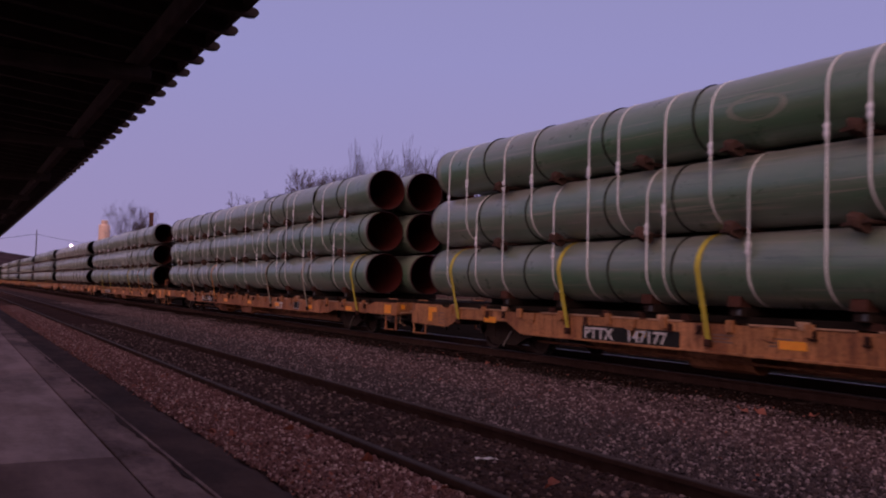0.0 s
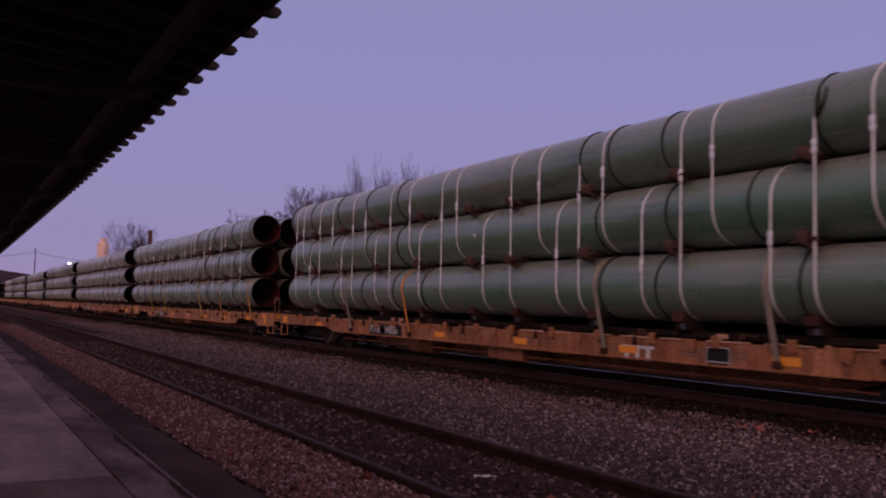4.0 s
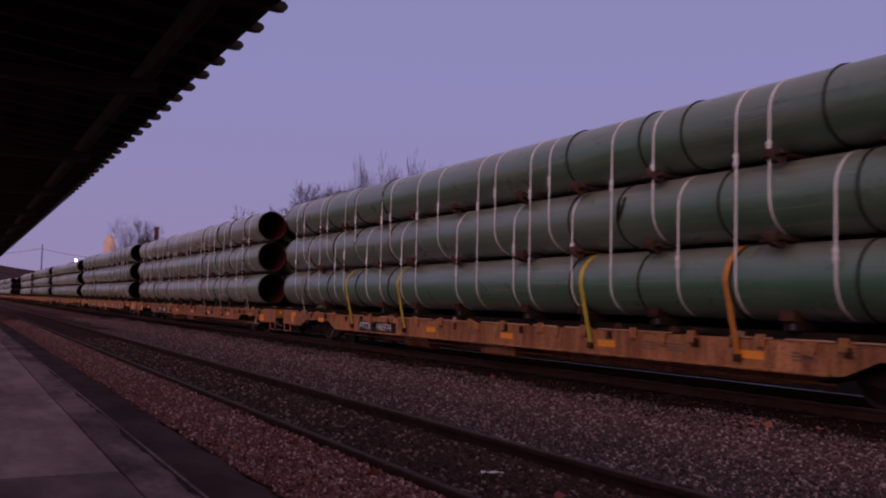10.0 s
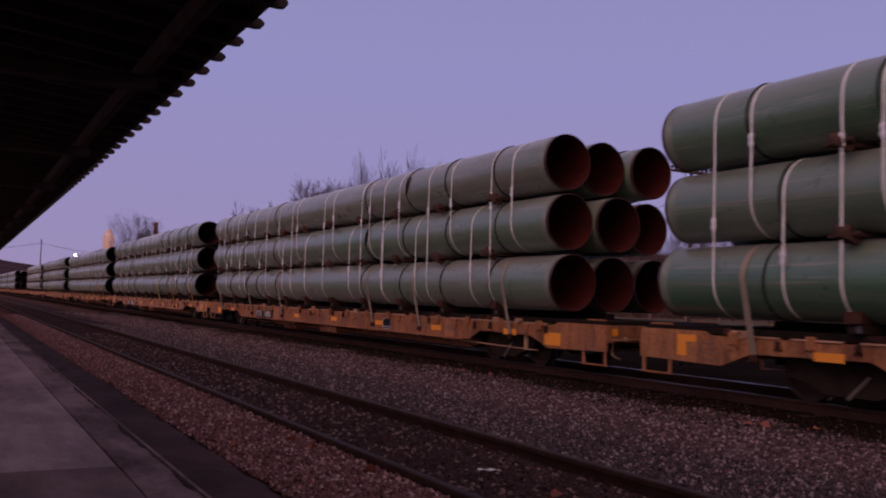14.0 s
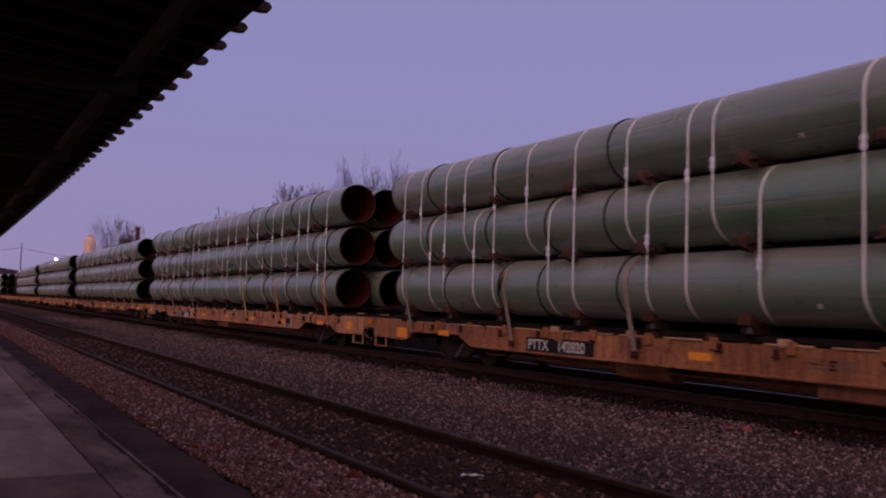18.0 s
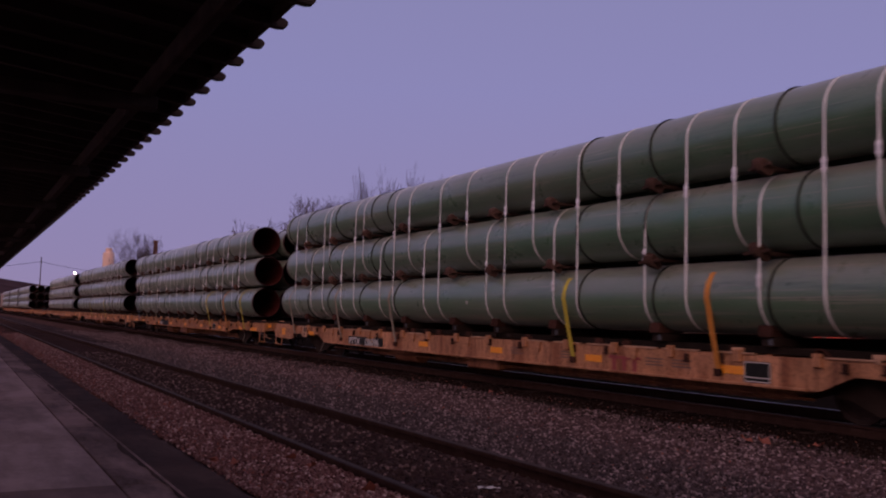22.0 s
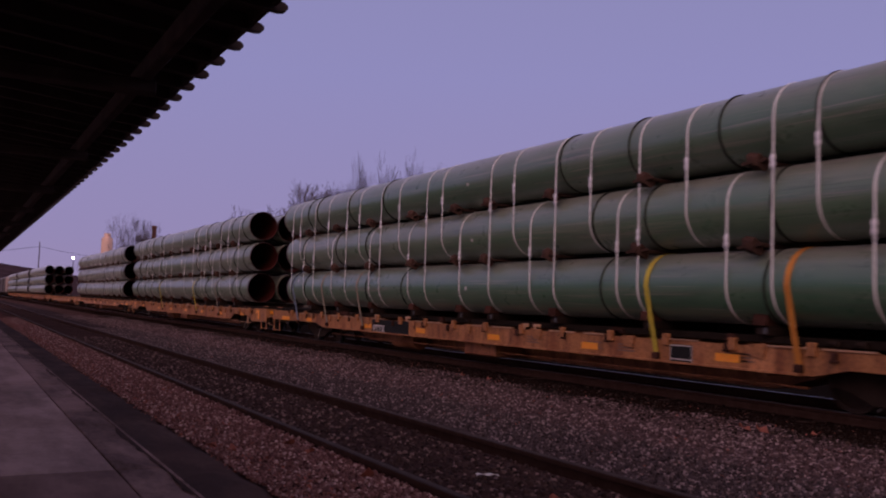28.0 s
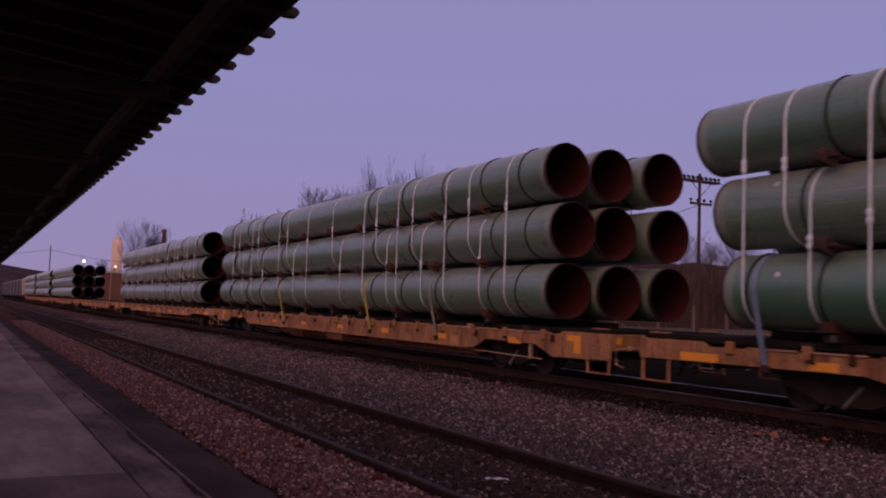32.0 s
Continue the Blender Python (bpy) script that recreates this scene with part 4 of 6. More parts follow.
def distance():
    hill()
    bank()
    utility_pole(16.8, 220, 13.1, [], "weathered wooden utility pole far down the line")
    wire((16.8, 220, 11.6), (-40, 330, 11.5), 2.0, 0.045)
    wire((16.8, 220, 11.6), (58, 190, 11.5), 2.6, 0.045)
    utility_pole(45.0, 46, 11.9, [(11.35, 1.75), (9.75, 1.0)], "wooden utility pole with crossarms and insulators")
    wire((45.0, 46, 9.2), (62, 110, 8.5), 1.2)
    wire((45.0, 46, 10.9), (90, 28, 10.2), 1.2)
    utility_pole(114, 82, 11.6, [(6.4, 0.6)], "pale wooden pole with a street lamp", True)
    utility_pole(106.5, 85, 10.8, [], "plain wooden pole beside the road")
    utility_pole(98, 85, 10.4, [], "plain wooden pole beside the road")
    # yard light on a mast
    root = thing("yard_light", "bright white yard light on a tall mast", "lamp")
    root.location = (21.85, 200, -0.5)
    part("mast", rod(bmesh.new(), (0, 0, 0), (0, 0, 8.6), 0.12, 0.08, 10), DARK_STEEL, root)
    bm = bmesh.new()
    bmesh.ops.create_icosphere(bm, subdivisions=2, radius=0.26, matrix=Matrix.Translation((0, 0, 9.1)) @ Matrix.Diagonal((1, 1, 0.9, 1)))
    part("globe", bm, LAMP_WHITE, root, "glaring white lamp", True)
    root = thing("yard_light", "small warm yard light on a short mast", "lamp")
    root.location = (28.2, 200, -0.5)
    part("mast", rod(bmesh.new(), (0, 0, 0), (0, 0, 8.1), 0.10, 0.07, 8), DARK_STEEL, root)
    bm = bmesh.new()
    bmesh.ops.create_icosphere(bm, subdivisions=2, radius=0.11, matrix=Matrix.Translation((0, 0, 8.3)))
    part("globe", bm, LAMP_WARM, root, "warm glowing lamp", True)
    root = thing("yard_light", "small white street light among the trees", "lamp")
    root.location = (106, 99, -0.5)
    part("mast", rod(bmesh.new(), (0, 0, 0), (0, 0, 6.9), 0.10, 0.07, 8), DARK_STEEL, root)
    bm = bmesh.new()
    bmesh.ops.create_icosphere(bm, subdivisions=2, radius=0.12, matrix=Matrix.Translation((0, 0, 7.0)))
    part("globe", bm, LAMP_WHITE, root, "white glowing lamp", True)
    # silo and chimney
    root = thing("silo", "tall pale pinkish concrete silo", "silo")
    root.location = (32.6, 230, -0.5)
    bm = bmesh.new()
    rings = [(1.35, 0), (1.35, 15.2), (1.25, 15.6), (0.8, 15.7), (0.8, 16.7), (0.0, 16.8)]
    vs = [[bm.verts.new((r * math.cos(k * math.tau / 20), r * math.sin(k * math.tau / 20), z)) for k in range(20)] for r, z in rings[:-1]]
    for a, b in zip(vs, vs[1:]):
        for k in range(20):
            bm.faces.new((a[k], a[(k + 1) % 20], b[(k + 1) % 20], b[k]))
    bm.faces.new(vs[-1])
    part("shaft", bm, SILO, root)
    for z in (3.5, 7.0, 10.5, 14.0):
        bm = bmesh.new()
        rod(bm, (0, 0, z), (0, 0, z + 0.12), 1.40, 1.40, 20)
        part("hoop", bm, SILO, root)
    root = thing("chimney", "square red-brown brick chimney", "chimney")
    root.location = (29.4, 155, -0.5)
    part("shaft", block(-0.30, 0.30, -0.30, 0.30, 0, 13.2, 0.03), BRICK, root)
    part("cap", block(-0.36, 0.36, -0.36, 0.36, 13.2, 13.6, 0.03), BRICK, root)
    b = thing("brick_building", "low brown brick building beside the silo", "building")
    b.location = (23.75, 176, -0.5)
    part("wall", block(0.0, 22, 0.0, 9, 0.0, 6.3), BRICK, b)
    part("roof", block(-0.25, 22.2, -0.25, 9.2, 6.3, 6.65, 0.03), SIDING, b, "pale roof edge")
    part("downpipe", rod(bmesh.new(), (0.35, -0.08, 0), (0.35, -0.08, 6.3), 0.06, 0.06, 8), SIDING, b)
    # the low house with a red container before it
    h = thing("house", "low pale house with a dark roof and white eaves", "house")
    h.matrix_basis = pose(150, 108.5, -0.5, 0, 0, -48)
    part("wall", block(-9, 9, 0.0, 8, 0, 2.2), SIDING, h)
    part("eaves", block(-9.6, 9.6, -0.7, 8.6, 2.2, 2.55), WHITE_PAINT, h)
    bm = prism(bmesh.new(), [(-0.8, 2.55), (8.8, 2.55), (4.0, 4.9)], "x", -9.6, 9.6)
    roof = part("roof", bm, ROOF, h)
    part("chimney", block(-7.2, -6.6, 2.2, 2.8, 3.3, 5.4), BRICK, roof)
    for x in (-6.8, -2.4, -0.9, 3.4, 6.6):
        w = part("window", block(x - 0.5, x + 0.5, -0.06, 0.02, 1.05, 2.05), WHITE_PAINT, h, "white-framed window")
        part("pane", block(x - 0.43, x + 0.43, -0.075, -0.055, 1.12, 1.98), GLASS, w)
    c = thing("container", "low red steel storage container", "container")
    c.matrix_basis = pose(143, 107.5, -0.5, 0, 0, -48)
    bm = block(-5.2, 5.2, -1.2, 1.2, 0.15, 1.5)
    part("body", bm, RED, c)
    for k in range(34):
        part("rib", block(-5.1 + 0.305 * k, -4.98 + 0.305 * k, -1.235, -1.2, 0.2, 1.45), RED, c)
    part("base", block(-5.0, 5.0, -1.1, 1.1, 0, 0.15), DARK_STEEL, c)
    car = thing("parked_car", "dark parked car beside the house", "car")
    car.matrix_basis = pose(131, 108, -0.5, 0, 0, -40)
    bm = prism(bmesh.new(), [(-2.2, 0.35), (2.2, 0.35), (2.25, 0.8), (1.3, 0.95), (0.8, 1.42), (-0.9, 1.45), (-1.6, 0.98), (-2.2, 0.9)], "y", -0.85, 0.85)
    part("body", bm, BLACK_PLATE, car)
    part("window", prism(bmesh.new(), [(1.15, 0.98), (0.72, 1.36), (-0.85, 1.39), (-1.4, 1.0)], "y", -0.86, 0.86), GLASS, car)
    for x in (-1.4, 1.4):
        for y in (-0.8, 0.8):
            part("wheel", rod(bmesh.new(), (x, y - 0.1, 0.33), (x, y + 0.1, 0.33), 0.33, 0.33, 16), DARK_STEEL, car)


stones()
leaves()
trees()
distance()

# ---- the pipe train ----
PITCH = 27.87            # from car to car
CAR_LEN = 27.15
FIRST = 20.30 - PITCH    # leading end of the first car at the clip's start
PIPE_R, PIPE_LEN = 0.542, 24.15
SHORT = {2: 0.40}        # cars shorter than the rest
SLACK = {0: -0.15, 1: 0.02, 2: 0.06, 3: -0.18, 4: -0.23, 5: 0.28, 6: 0.33}   # play in the couplers


def car_start(k):
    """Leading end of car k at the clip's start."""
    return FIRST + PITCH * k + SLACK.get(k, 0.45)


ROW_Z = (1.67, 2.815, 3.96)
COLS = (-1.10, 0.0, 1.10)
SHARED = {}


def shared(key, build):
    """Build a mesh once and hand out its data again afterwards."""
    if key not in SHARED:
        ob = build()
        SHARED[key] = ob.data
        return ob
    return new(key[0], SHARED[key])


def fit_in(ob, parent, m=None, label=""):
    ob.parent = parent
    if m is not None:
        ob.matrix_basis = m
    if label:
        ob["label"] = label
    return ob


def rides(ob, m):
    """Mark a thing that rides with the train, at its pose at the clip's start."""
    ob.matrix_basis = m
    MOVERS.append((ob, m.copy()))
    return ob


def wheelset_mesh():
    bm = bmesh.new()
    for side in (-1, 1):
        prof = [(0.10, -0.07), (0.13, -0.035), (0.33, -0.012), (0.355, -0.055), (0.42, -0.062), (0.424, 0.055), (0.448, 0.066), (0.446, 0.088), (0.36, 0.088), (0.33, 0.03), (0.13, 0.045), (0.10, 0.09)]
        seg = 28
        rings = [[bm.verts.new((side * (0.745 - y), r * math.sin(k * math.tau / seg), r * math.cos(k * math.tau / seg))) for k in range(seg)] for r, y in prof]
        for j in range(len(rings) - 1):
            for k in range(seg):
                f = bm.faces.new((rings[j][k], rings[j][(k + 1) % seg], rings[j + 1][(k + 1) % seg], rings[j + 1][k]))
                f.material_index = 1 if j in (4, 5) else 0
        for r in (rings[0], rings[-1]):
            bm.faces.new(r)
    rod(bm, (-1.02, 0, 0), (1.02, 0, 0), 0.085, 0.085, 12)
    for side in (-1, 1):
        for k in range(3):
            a = k * math.tau / 3
            rod(bm, (side * 1.02, 0.05 * math.sin(a), 0.05 * math.cos(a)), (side * 1.05, 0.05 * math.sin(a), 0.05 * math.cos(a)), 0.018, 0.018, 6)
    bmesh.ops.recalc_face_normals(bm, faces=bm.faces)
    return part("wheelset", bm, [WHEEL_STEEL, TREAD], smooth=False)


def side_frame_mesh():
    bm = bmesh.new()
    o = [(-1.06, 0.50), (-1.02, 0.60), (-0.72, 0.62), (-0.45, 0.70), (0.45, 0.70), (0.72, 0.62), (1.02, 0.60), (1.06, 0.50), (1.0, 0.34), (0.80, 0.33), (0.40, 0.16), (-0.40, 0.16), (-0.80, 0.33), (-1.0, 0.34)]
    prism(bm, o, "x", -0.07, 0.07)
    for s in (-1, 1):
        prism(bm, [(s * 0.72, 0.53), (s * 0.42, 0.58), (s * 0.34, 0.30), (s * 0.48, 0.28)], "x", -0.075, 0.075, 1)
    prism(bm, [(-0.26, 0.56), (0.26, 0.56), (0.26, 0.26), (-0.26, 0.26)], "x", -0.075, 0.075, 1)
    for k in range(3):
        rod(bm, (-0.10, -0.15 + 0.15 * k, 0.26), (-0.10, -0.15 + 0.15 * k, 0.52), 0.06, 0.06, 10)
    for s in (-1, 1):
        rod(bm, (-0.13, s * 0.86, 0.46), (0.07, s * 0.86, 0.46), 0.11, 0.11, 12)
    return part("side_frame", bm, [DARK_STEEL, DARK_STEEL])


def sill_mesh(tone, side, L, shallow=False):
    """One side sill: shallow over the trucks, deeper between them and at the ends."""
    if shallow:
        o = [(0.0, 0.90), (0.0, 0.58), (4.20, 0.60), (4.72, 0.485), (L - 4.72, 0.485), (L - 4.20, 0.60), (L, 0.58), (L, 0.90), (L - 1.4, 0.90), (L - 1.55, 0.83), (1.55, 0.83), (1.4, 0.90)]
    else:
        o = [(0.0, 0.92), (0.0, 0.455), (1.75, 0.425), (2.30, 0.63), (4.20, 0.655), (4.72, 0.435), (L - 4.72, 0.435), (L - 4.20, 0.655), (L - 2.30, 0.63), (L - 1.75, 0.425), (L, 0.455), (L, 0.92), (L - 1.4, 0.92), (L - 1.55, 0.86), (1.55, 0.86), (1.4, 0.92)]
    bm = bmesh.new()
    prism(bm, o, "x", -1.40, -1.36)
    dz = -0.03 if shallow else 0.0
    box(bm, -1.36, -1.22, 1.6, L - 1.6, 0.82 + dz, 0.858 + dz)
    box(bm, -1.45, -1.36, 4.9, L - 4.9, 0.425 + (0.05 if shallow else 0.0), 0.455 + (0.05 if shallow else 0.0))
    if side > 0:
        for v in bm.verts:
            v.co.x = -v.co.x
        bmesh.ops.reverse_faces(bm, faces=bm.faces)
    return part("side_sill", bm, tone)


def lettering(text, size, material, parent, m, label="", squeeze=1.0, name="lettering"):
    cu = bpy.data.curves.new(name, "FONT")
    cu.body, cu.size, cu.extrude = text, size, 0.0015
    cu.align_x, cu.align_y = "CENTER", "CENTER"
    cu.resolution_u = 3
    cu.offset = 0.006
    tmp = new("tmp", cu)
    bpy.context.view_layer.update()
    me = bpy.data.meshes.new_from_object(tmp.evaluated_get(bpy.context.evaluated_depsgraph_get()))
    bpy.data.objects.remove(tmp)
    me.materials.clear()
    me.materials.append(material)
    ob = new(name, me)
    ob.parent = parent
    ob.matrix_basis = m @ Matrix.Diagonal((squeeze, 1, 1, 1))
    if label:
        ob["label"] = label
    return ob


FACE = Matrix(((0, 0, -1, 0), (-1, 0, 0, 0), (0, 1, 0, 0), (0, 0, 0, 1)))   # writing on the side that faces the platform


def on_side(x, y, z):
    return Matrix.Translation((x, y, z)) @ FACE


def flatcar(k, tone, plate=None, loaded=True, near=True):
    """One long flat car; its origin is at the leading end on the track's middle."""
    L = CAR_LEN - SHORT.get(k, 0.0)
    looks = ("rust-streaked ochre steel flat car", "rusty brown steel flat car", "faded buff steel flat car")[k % 3]
    car = thing("flatcar", looks + (" loaded with green pipes" if loaded else " with an empty deck"), "rail car", "cars of the pipe train")
    rides(car, pose(MAIN_X, car_start(k), 0))
    t = tone.name
    for side in (-1, 1):
        fit_in(shared(("side_sill", t, side, L, k in (1, 5, 7)), lambda: sill_mesh(tone, side, L, k in (1, 5, 7))), car)
    fit_in(shared(("deck", L), lambda: part("deck", block(-1.34, 1.34, 0.05, L - 0.05, 0.88, 0.985, 0.01), DECK)), car, None, "dark steel deck")

    # A dark beam added to close the see-through gap under the pipes.
    if loaded:
        fit_in(shared(("stringer", L), lambda: part("stringer", block(-0.12, 0.12, 1.6, L - 1.6, 0.988, 1.10, 0.01), DECK)), car, None, "dark beam added along the deck to close the gap")

    def spine():
        bm = bmesh.new()
        prism(bm, [(0.1, 0.86), (0.1, 0.55), (4.9, 0.52), (6.2, 0.17), (L - 6.2, 0.17), (L - 4.9, 0.52), (L - 0.1, 0.55), (L - 0.1, 0.86)], "x", -0.42, 0.42)
        for y in np.arange(5.6, L - 5, 1.9):
            prism(bm, [(y - 0.05, 0.88), (y + 0.05, 0.88), (y + 0.05, 0.42), (y - 0.05, 0.42)], "x", -1.34, 1.34)
        box(bm, -1.3, -0.6, L * 0.5 - 0.9, L * 0.5 + 0.4, 0.20, 0.52, 0.03)
        rod(bm, (-0.9, L * 0.62, 0.34), (-0.9, L * 0.62 + 1.3, 0.34), 0.22, 0.22, 14)
        rod(bm, (-1.15, 5.0, 0.30), (-1.15, L - 5.0, 0.30), 0.02, 0.02, 6)
        return part("centre_sill", bm, CENTRE_SILL)
    fit_in(shared(("centre_sill", L), spine), car, None, "rust-brown centre sill with brake gear")
    for end in (0, 1):
        y = 0.0 if end == 0 else L
        s = 1 if end == 0 else -1
        turn = pose(0, y, 0, 0, 0, 0 if end == 0 else 180)
        fit_in(shared(("end_sill", t), lambda: part("end_sill", block(-1.358, 1.358, 0.0, 0.10, 0.62, 0.915, 0.01), tone)), car, turn)

        def knuckle():
            bm = block(-0.09, 0.09, -0.30, 0.5, 0.70, 0.88, 0.02)
            box(bm, -0.19, 0.15, -0.42, -0.20, 0.66, 0.93, 0.04)
            rod(bm, (0.35, 0.0, 0.62), (0.30, -0.30, 0.42), 0.03, 0.03, 8)
            rod(bm, (0.30, -0.30, 0.42), (0.05, -0.40, 0.38), 0.03, 0.03, 8)
            return part("coupler", bm, KNUCKLE)
        fit_in(shared(("coupler",), knuckle), car, turn, "dark steel coupler")

        def hose():
            bm = bmesh.new()
            tube(bm, [(0.42 - 0.22 * u, 0.05 - 0.48 * u, 0.66 - 0.40 * math.sin(u * 2.0)) for u in [i / 8 for i in range(9)]], 0.022, 6)
            return part("air_hose", bm, ROPE)
        fit_in(shared(("air_hose",), hose), car, turn, "hanging black air hose")

        def lever():
            bm = tube(bmesh.new(), [(-0.16, -0.07, 0.70), (-1.30, -0.05, 0.66), (-1.33, -0.08, 0.40), (-1.18, -0.10, 0.34)], 0.014, 6)
            for x in (-1.0, -0.4):
                box(bm, x - 0.02, x + 0.02, -0.09, 0.0, 0.64, 0.72)
            return part("uncoupling_lever", bm, WORN_EDGE)
        fit_in(shared(("uncoupling_lever",), lever), car, turn, "pale uncoupling lever")

        def pipework():
            bm = rod(bmesh.new(), (-0.95, 0.18, 0.47), (-0.95, 2.3, 0.47), 0.03, 0.03, 6)
            rod(bm, (-0.95, 0.18, 0.47), (0.40, 0.12, 0.52), 0.03, 0.03, 6)
            box(bm, -1.02, -0.72, 0.9, 1.25, 0.36, 0.50, 0.02)
            box(bm, -0.70, 0.70, 0.55, 0.75, 0.44, 0.60, 0.02)
            return part("brake_pipe", bm, KNUCKLE)
        fit_in(shared(("brake_pipe",), pipework), car, turn, "grey brake pipe and bracket")
        fit_in(shared(("end_reflector",), lambda: part("end_reflector", block(-1.27, -1.15, -0.006, -0.001, 0.74, 0.86), REFLECT)), car, turn, "orange reflective square")
        for side in (-1, 1):
            def step():
                bm = bmesh.new()
                for yy in (-0.30, 0.30):
                    box(bm, -0.008, 0.008, yy - 0.035, yy + 0.035, 0.23, 0.60)
                box(bm, -0.02, 0.03, -0.335, 0.335, 0.205, 0.23)
                return part("step", bm, tone)
            fit_in(shared(("step", t), step), car, pose(side * 1.37, y + s * 0.36, 0))

            def loop(top):
                bm = bmesh.new()
                for yy in (-0.24, 0.24):
                    rod(bm, (0, yy, 0.70), (0, yy, top), 0.013, 0.013, 6)
                rod(bm, (0, -0.253, top), (0, 0.253, top), 0.013, 0.013, 6)
                return part("handrail", bm, tone)
            if side < 0 and end == 0 and k == 2:
                fit_in(shared(("handrail", t, 1.42), lambda: loop(1.42)), car, pose(-1.33, y - 0.13, 0))
            else:
                fit_in(shared(("handrail", t, 1.0), lambda: loop(1.0)), car, pose(side * 1.30, y + s * 0.39, 0), "low grab rail")
        mid = y + s * 3.68
        truck = fit_in(shared(("truck",), lambda: part("truck", box(block(-0.95, 0.95, -0.18, 0.18, 0.36, 0.62, 0.03), -0.3, 0.3, -0.35, 0.35, 0.56, 0.80, 0.02), DARK_STEEL)), car, pose(0, mid, 0), "black steel truck frame")
        for side in (-1, 1):
            fit_in(shared(("side_frame",), side_frame_mesh), truck, pose(side * 1.0, 0, 0, 0, 0, 0 if side > 0 else 180))
        fit_in(shared(("brake_lever",), lambda: part("brake_lever", rod(bmesh.new(), (-1.09, -0.28, 0.44), (-1.09, 0.03, 0.13), 0.022, 0.022, 6), BRAKE)), truck, None, "scraped pale brake lever")
        for dy in (-0.86, 0.86):
            ws = fit_in(shared(("wheelset",), wheelset_mesh), car, pose(0, mid + dy, 0.424))
            if near:
                WHEELS.append((ws, pose(0, mid + dy, 0.424)))
    # stake pockets and reflectors along the side towards the platform, pockets on the far side too
    def pocket():
        return part("stake_pocket", block(-0.055, 0.02, -0.065, 0.065, 0.745, 0.93, 0.012), tone)
    for side in (-1, 1):
        for j in range(18):
            y = 2.0 + j * (L - 4.0) / 17
            fit_in(shared(("stake_pocket", t), pocket), car, pose(side * 1.405, y, 0, 0, 0, 0 if side < 0 else 180))
    # worn lip along the sill's top, broken by notches
    def lip():
        bm = block(-0.03, 0.02, -0.40, 0.40, -0.012, 0.013, 0.005)
        return part("sill_lip", bm, WORN_EDGE)
    rl = random.Random(70 + k)
    for j in range(23):
        if rl.random() < 0.86:
            fit_in(shared(("sill_lip",), lip), car, pose(-1.395, 2.15 + 1.01 * j + rl.uniform(-0.06, 0.06), 0.845 if k in (1, 5, 7) else 0.875), "worn pale edge")

    def cleat(j):
        if j == 0:
            bm = block(-0.03, 0.04, -0.10, 0.10, 0.0, 0.07, 0.012)
            box(bm, -0.045, -0.03, -0.04, 0.04, -0.05, 0.05, 0.006)
            return part("cleat", bm, WORN_EDGE)
        if j == 1:
            bm = prism(bmesh.new(), [(-0.14, 0.0), (0.10, 0.0), (0.04, 0.11), (-0.07, 0.08)], "x", -0.02, 0.06)
            return part("cleat", bm, OLD_TIMBER)
        bm = rod(bmesh.new(), (0.0, -0.06, 0.04), (0.0, 0.08, 0.05), 0.045, 0.04, 8)
        return part("cleat", bm, DARK_STEEL)
    if near:
        for j in range(22):
            y = rl.uniform(1.7, L - 1.7)
            kind = rl.choice((0, 1, 1, 2))
            fit_in(shared(("cleat", kind), lambda: cleat(kind)), car, pose(-1.38, y, 0.885), ("worn steel cleat", "dark timber scrap", "black ratchet")[kind])

    def brake_rod():
        bm = rod(bmesh.new(), (-1.30, 2.2, 0.345), (-1.30, 7.6, 0.42), 0.010, 0.010, 6)
        for y, z in ((2.6, 0.35), (7.3, 0.425)):
            box(bm, -1.33, -1.27, y - 0.03, y + 0.03, z - 0.02, 0.62)
        return part("brake_rod", bm, WORN_EDGE)
    if k in (0, 3, 6):
        fit_in(shared(("brake_rod",), brake_rod), car, None, "pale brake rod")

    def tag():
        bm = bmesh.new()
        for y0, y1, z0, z1 in ((-0.14, 0.14, 0.11, 0.13), (-0.14, 0.14, -0.13, -0.11), (-0.14, -0.12, -0.11, 0.11), (0.12, 0.14, -0.11, 0.11), (-0.10, 0.10, 0.03, 0.05), (-0.10, 0.06, -0.04, -0.02)):
            box(bm, -0.003, 0.0, y0, y1, z0, z1)
        return part("stencil_box", bm, STENCIL)
    fit_in(shared(("stencil_box",), tag), car, pose(-1.402, 0.42, 0.58), "faded outlined stencil box")
    fit_in(shared(("stencil_box",), tag), car, pose(-1.402, L - 1.5, 0.62), "faded outlined stencil box")

    def anchor():
        bm = block(-0.05, 0.0, -0.04, 0.04, 0.74, 0.84, 0.01)
        rod(bm, (-0.03, -0.06, 0.72), (-0.03, 0.06, 0.72), 0.018, 0.018, 6)
        return part("lading_anchor", bm, OLD_TIMBER)

    def bracket():
        bm = prism(bmesh.new(), [(-0.16, 0.86), (0.16, 0.86), (0.12, 0.70), (-0.10, 0.66)], "x", -0.03, 0.0)
        return part("bracket", bm, tone)
    for j in range(26):
        y = 1.75 + j * 0.92 + 0.2 * math.sin(j * 2.3 + k)
        if k in NOTICES and abs(NOTICES[k] - car_start(k) - y) < 0.5:
            continue
        if j % 3 == 1:
            fit_in(shared(("bracket", t), bracket), car, pose(-1.402, y, 0))
        else:
            fit_in(shared(("lading_anchor",), anchor), car, pose(-1.402, y, 0.02 * math.sin(j * 1.7)))
    def patch(w, h):
        return shared(("reflector", w, h), lambda: part("reflector", block(-0.006, 0.0, -w, w, -h, h), REFLECT))
